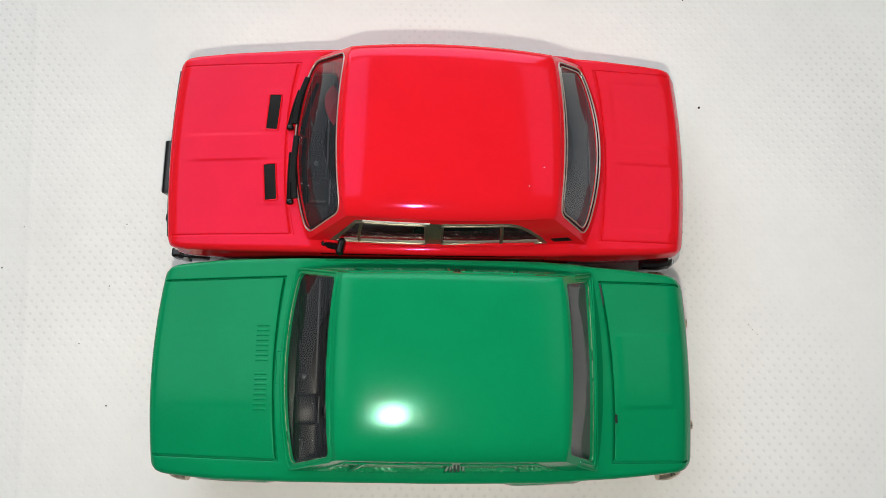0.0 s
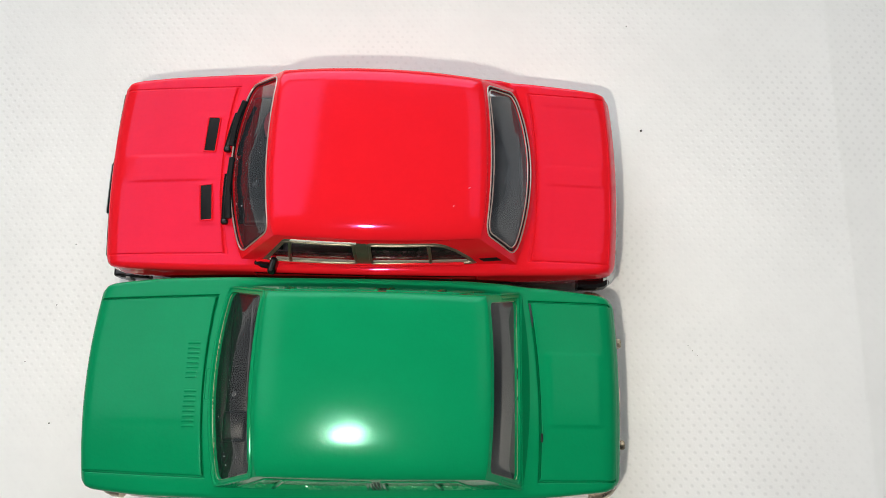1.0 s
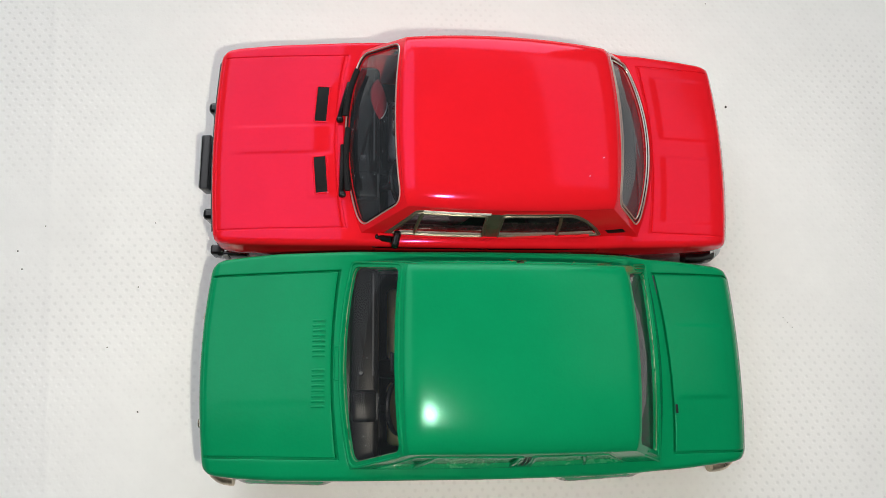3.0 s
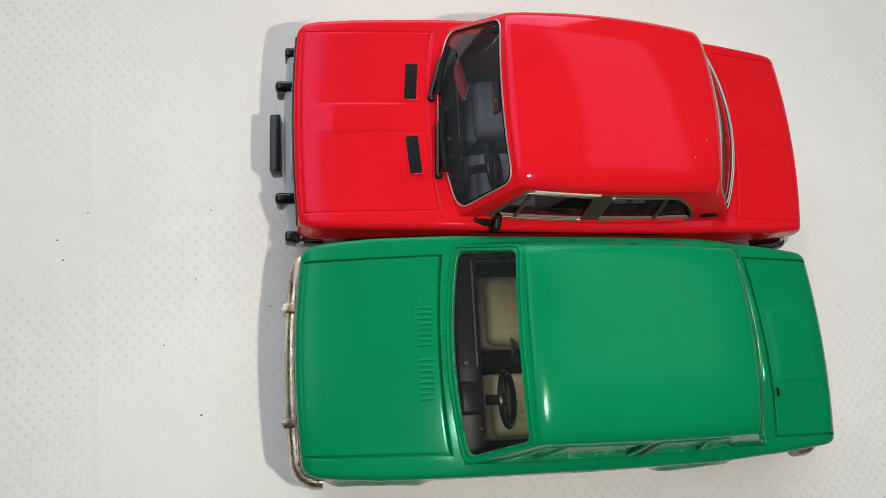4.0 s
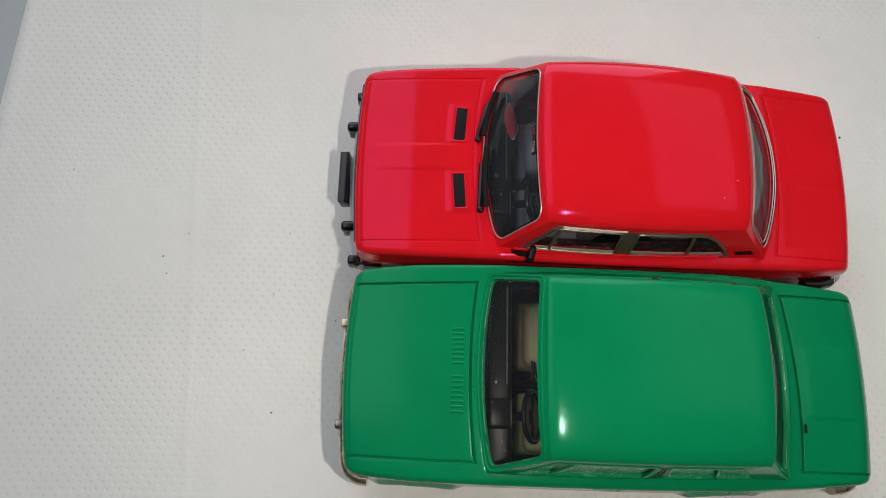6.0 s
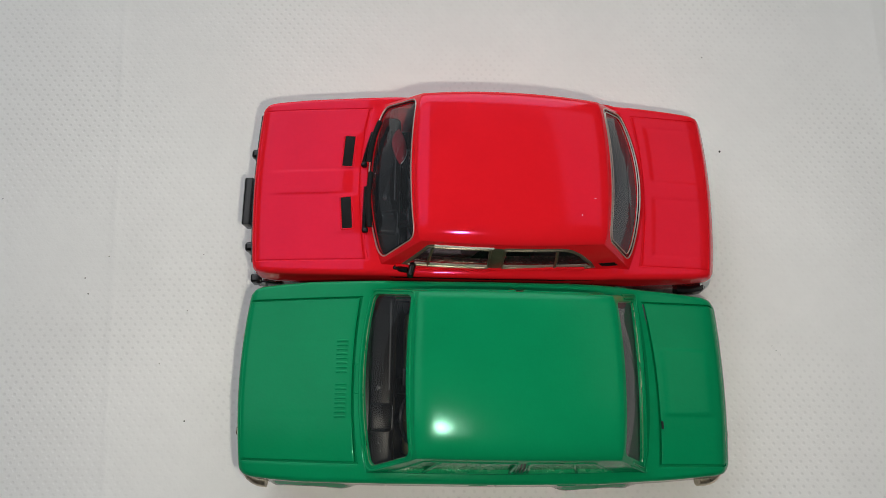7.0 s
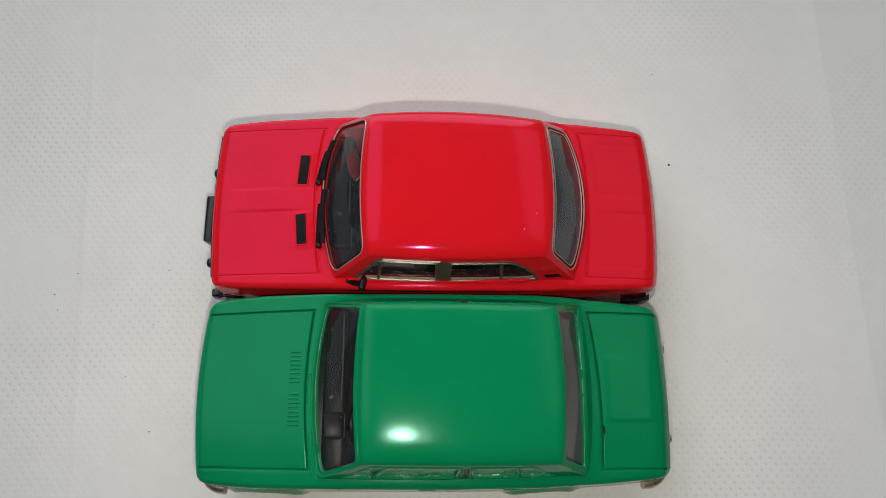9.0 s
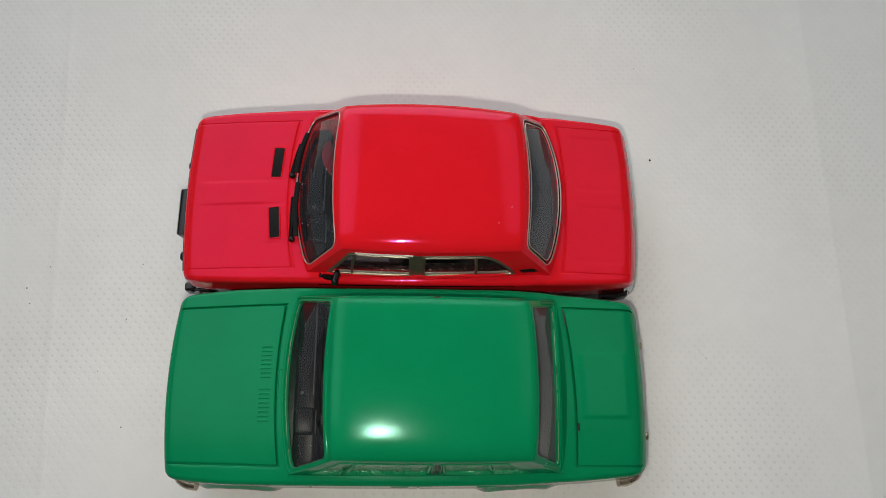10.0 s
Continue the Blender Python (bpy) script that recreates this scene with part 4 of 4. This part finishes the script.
for s in (-1, 1):
    for y in (10.3, 14.2):
        round_lamp(red, nose(y) + 0.5, s * y, 13.8, 1.6, -1, LENS)
    slab(RED_CAR, -22.3, s * 18.7, 19.6, 1.7, 1.0, 1.3, "door_hinge", RED, red, 0.4)
    slab(RED_CAR, -49.6, s * 14.0, 6.6, 1.0, 3.4, 1.4, "indicator", AMBER, red, 0.3, "amber indicator")
    slab(RED_CAR, 45.3, s * 10.4, 12.6, 0.9, 6.6, 3.0, "tail_light", RUBY, red, 0.3, "red tail light")
    for x in (-4.6, 13.4):
        slab(RED_CAR, x, s * 19.3, 16.8, 2.6, 0.5, 0.5, "door_handle", CHROME, red, 0.25, "bright door handle")
    bm = bmesh.new()
    tube(bm, [(x, s * (17.4 + 0.5 * math.sin(math.pi * (x + 22) / 44)), 22.35 - 0.004 * (x + 20)) for x in np.linspace(-20.4, 16.6, 24)], 0.32, 8)
    part("belt_moulding", bm, RED, red)

bm = bmesh.new()
sweep(bm, lift(bow_path(46.0, 17.6, 1.2, 1.2, 0.9, 1), 8.6), oval(1.3, 1.6, p=0.55))
rear_bumper = part("rear_bumper", bm, GREY, red, "pale grey bumper with black ends")
for s in (-1, 1):
    bm = bmesh.new()
    sweep(bm, [(44.6, s * 17.0, 8.6), (44.5, s * 17.8, 8.6), (43.8, s * 18.4, 8.6), (42.0, s * 18.7, 8.6), (38.9, s * 18.6, 8.6)][::-s], oval(1.0, 1.6, p=0.6))
    part("bumper_end", bm, BLACK, rear_bumper, "black bumper end")
    bm = bmesh.new()
    tube(bm, [(44.8, s * 8.7, 10.4), (45.8, s * 8.7, 10.2), (46.4, s * 8.7, 9.0), (46.3, s * 8.7, 7.2)], 0.8, 10, flat=0.8, up=(0, 1, 0))
    part("overrider", bm, BLACK, rear_bumper, "black overrider")

bm = bmesh.new()
tube(bm, [(-20.2, -17.6, 21.7), (-19.4, -18.2, 22.2), (-18.0, -18.5, 22.6)], 0.6, 8)
block(bm, (-20.0, -17.8, 21.6), (2.0, 1.0, 1.1), 0.4, 3)
mirror = part("door_mirror", bm, BLACK, red, "small black door mirror")
bm = bmesh.new()
block(bm, (-17.3, -18.6, 22.9), (1.3, 3.0, 2.4), 0.55, 3, Matrix.Rotation(radians(-14), 3, "Z"))
part("mirror_housing", bm, BLACK, mirror)



def on_pad(a, b, d=0.0):
    """A place on the red leaf that leans back behind the dashboard."""
    tilt = radians(50)
    return (-20.4 + a * math.cos(tilt) + d * math.sin(tilt) - 0.05 * b, 10.0 + b, 17.0 - a * math.sin(tilt) + d * math.cos(tilt))


def leaf(t, s=1):
    return (s * 2.2 * math.sin(math.pi * t) ** 0.8, 4.0 - 8.0 * t)


bm = bmesh.new()
loop = [leaf(t) for t in np.linspace(0, 1, 13)] + [leaf(t, -1) for t in np.linspace(1, 0, 13)[1:-1]]
quads(bm, [[on_pad(a * f, b * f, d) for a, b in loop] for f, d in ((1.0, -0.15), (1.0, 0.1), (0.92, 0.2), (0.05, 0.22))], loop=True)
pad = part("dash_pad", bm, DARK_RED, red, "small red leaf-shaped pad")
bm = bmesh.new()
tube(bm, [on_pad(*leaf(t), 0.15) for t in np.linspace(0.5, 0.98, 10)], 0.12, 6)
part("pad_rim", bm, GREY, pad, "pale rim along one edge")

for x, y, z, turn in ((14.7, -9.8, 32.0, 70), (17.3, -6.5, 31.87, 20)):
    bm = bmesh.new()
    block(bm, (x, y, z), (0.32, 0.1, 0.08), 0.03, 1, Matrix.Rotation(radians(turn), 3, "Z"))
    part("paint_nick", bm, GREY, red, "tiny pale nick in the paint")

# ---- fittings of the green saloon ----
for y0 in (4.0, -4.2):
    for k in range(8):
        y = y0 + (k - 3.5) * 0.84
        z0, z1 = height(GREEN_CAR, -32.3, y), height(GREEN_CAR, -28.9, y)
        bm = bmesh.new()
        tube(bm, [(-31.4, y, z0 - 0.12), (-31.0, y, z0 + 0.1), (-30.2, y + 0.05, (z0 + z1) / 2 + 0.12), (-29.3, y + 0.05, z1 + 0.1), (-28.95, y, z1 - 0.12)], 0.21, 8, flat=0.5)
        part("hood_louvre", bm, GREEN, green)
bm = bmesh.new()
ringtube(bm, [(x, y, height(GREEN_CAR, x, y) + 0.04) for x, y in rounded([(-27.55, -2.9), (-26.3, -2.8), (-26.3, 2.6), (-27.55, 2.6)], 0.5, 4)], 0.15)
part("cowl_flap", bm, GREEN, green)


def worn_bumper(car, name, x, half, back, corner, bend, s, z):
    bm = bmesh.new()
    sweep(bm, lift(bow_path(x, half, back, corner, bend, s), z), oval(1.35, 1.9, 14, 0.85))
    bar = part(name, bm, OLD, car, "worn plated metal bumper")
    for y in (9.3, -9.3):
        bm = bmesh.new()
        xo = x - s * bend * (y / (half - corner)) ** 2
        block(bm, (xo + s * 0.9, y, z + 0.3), (2.0, 1.7, 4.0), 0.35, 2)
        block(bm, (xo + s * 1.7, y, z + 0.3), (0.8, 0.9, 2.4), 0.25, 2)
        part("overrider", bm, OLD, bar, "small worn overrider")


worn_bumper(green, "front_bumper", -50.0, 18.7, 4.6, 3.6, 0.7, -1, 9.0)
worn_bumper(green, "rear_bumper", 45.1, 18.0, 4.8, 3.0, 0.8, 1, 8.8)
bm = bmesh.new()
sweep(bm, [(nose(y, -49.75, 1.1), y, 14.2) for y in np.linspace(-15.5, 15.5, 15)], [(-0.25, -3.0), (0.25, -3.0), (0.25, 3.0), (-0.25, 3.0)])
part("grille", bm, OLD, green, "worn plated grille")
for s in (-1, 1):
    surround = slab(GREEN_CAR, -48.7, s * 12.4, 14.6, 1.2, 5.6, 4.6, "headlight", CHROME, green, 0.3, "rectangular headlight with bright surround")
    slab(GREEN_CAR, -49.2, s * 12.4, 14.6, 0.5, 4.8, 3.8, "lens", LENS, green, 0.2, "clear lens", surround)
    slab(GREEN_CAR, 44.35, s * 12.3, 12.6, 0.9, 6.0, 3.6, "tail_light", RUBY, green, 0.4, "red tail light")
    for x in (-4.2, 12.5):
        slab(GREEN_CAR, x, s * 19.1, 17.0, 3.6, 0.6, 0.7, "door_handle", GREEN, green, 0.25)
    bm = bmesh.new()
    sweep(bm, [(x, s * 19.0, 8.2) for x in (-28.5, -20, -6.0)][::s], oval(0.35, 0.8, 8))
    part("sill", bm, OLD, green, "bare worn sill edge")
    slab(GREEN_CAR, -3.0, s * 19.15, 8.4, 6.0, 0.9, 2.0, "sill_step", GREEN, green, 0.3)

slab(GREEN_CAR, 30.2, -8.2, 21.75, 0.42, 1.5, 0.4, "lid_latch", MATT, green, 0.15, "black latch notch")

# ---- dark crumbs of dirt on the cloth ----
random.seed(7)
CRUMBS = [(-64.5, 38.6), (-89.0, 29.2), (-53.9, 20.6), (-71.8, 14.0), (-65.3, 1.9), (-66.9, 25.7), (-85.4, 37.8), (-90.1, 32.8), (55.2, 65.6), (62.7, 19.2), (63.5, 18.2), (64.4, 17.2), (53.0, 90.6), (-111.1, 51.1)]
for k, (x, y) in enumerate(CRUMBS):
    bm = bmesh.new()
    r = 0.28 if k == 8 else 0.09 if 9 <= k <= 11 else random.uniform(0.11, 0.16)
    bmesh.ops.create_icosphere(bm, subdivisions=2, radius=r)
    for v in bm.verts:
        v.co *= random.uniform(0.7, 1.25)
        v.co.z *= 0.6
    ob = part("crumb", bm, SPECK, smooth=0)
    ob.location = (x * MM, y * MM, (sheet_height(x, y) + r * 0.35) * MM)
    tagged(ob, "tiny dark crumb of dirt on white cloth", "crumb", "crumbs on the cloth")
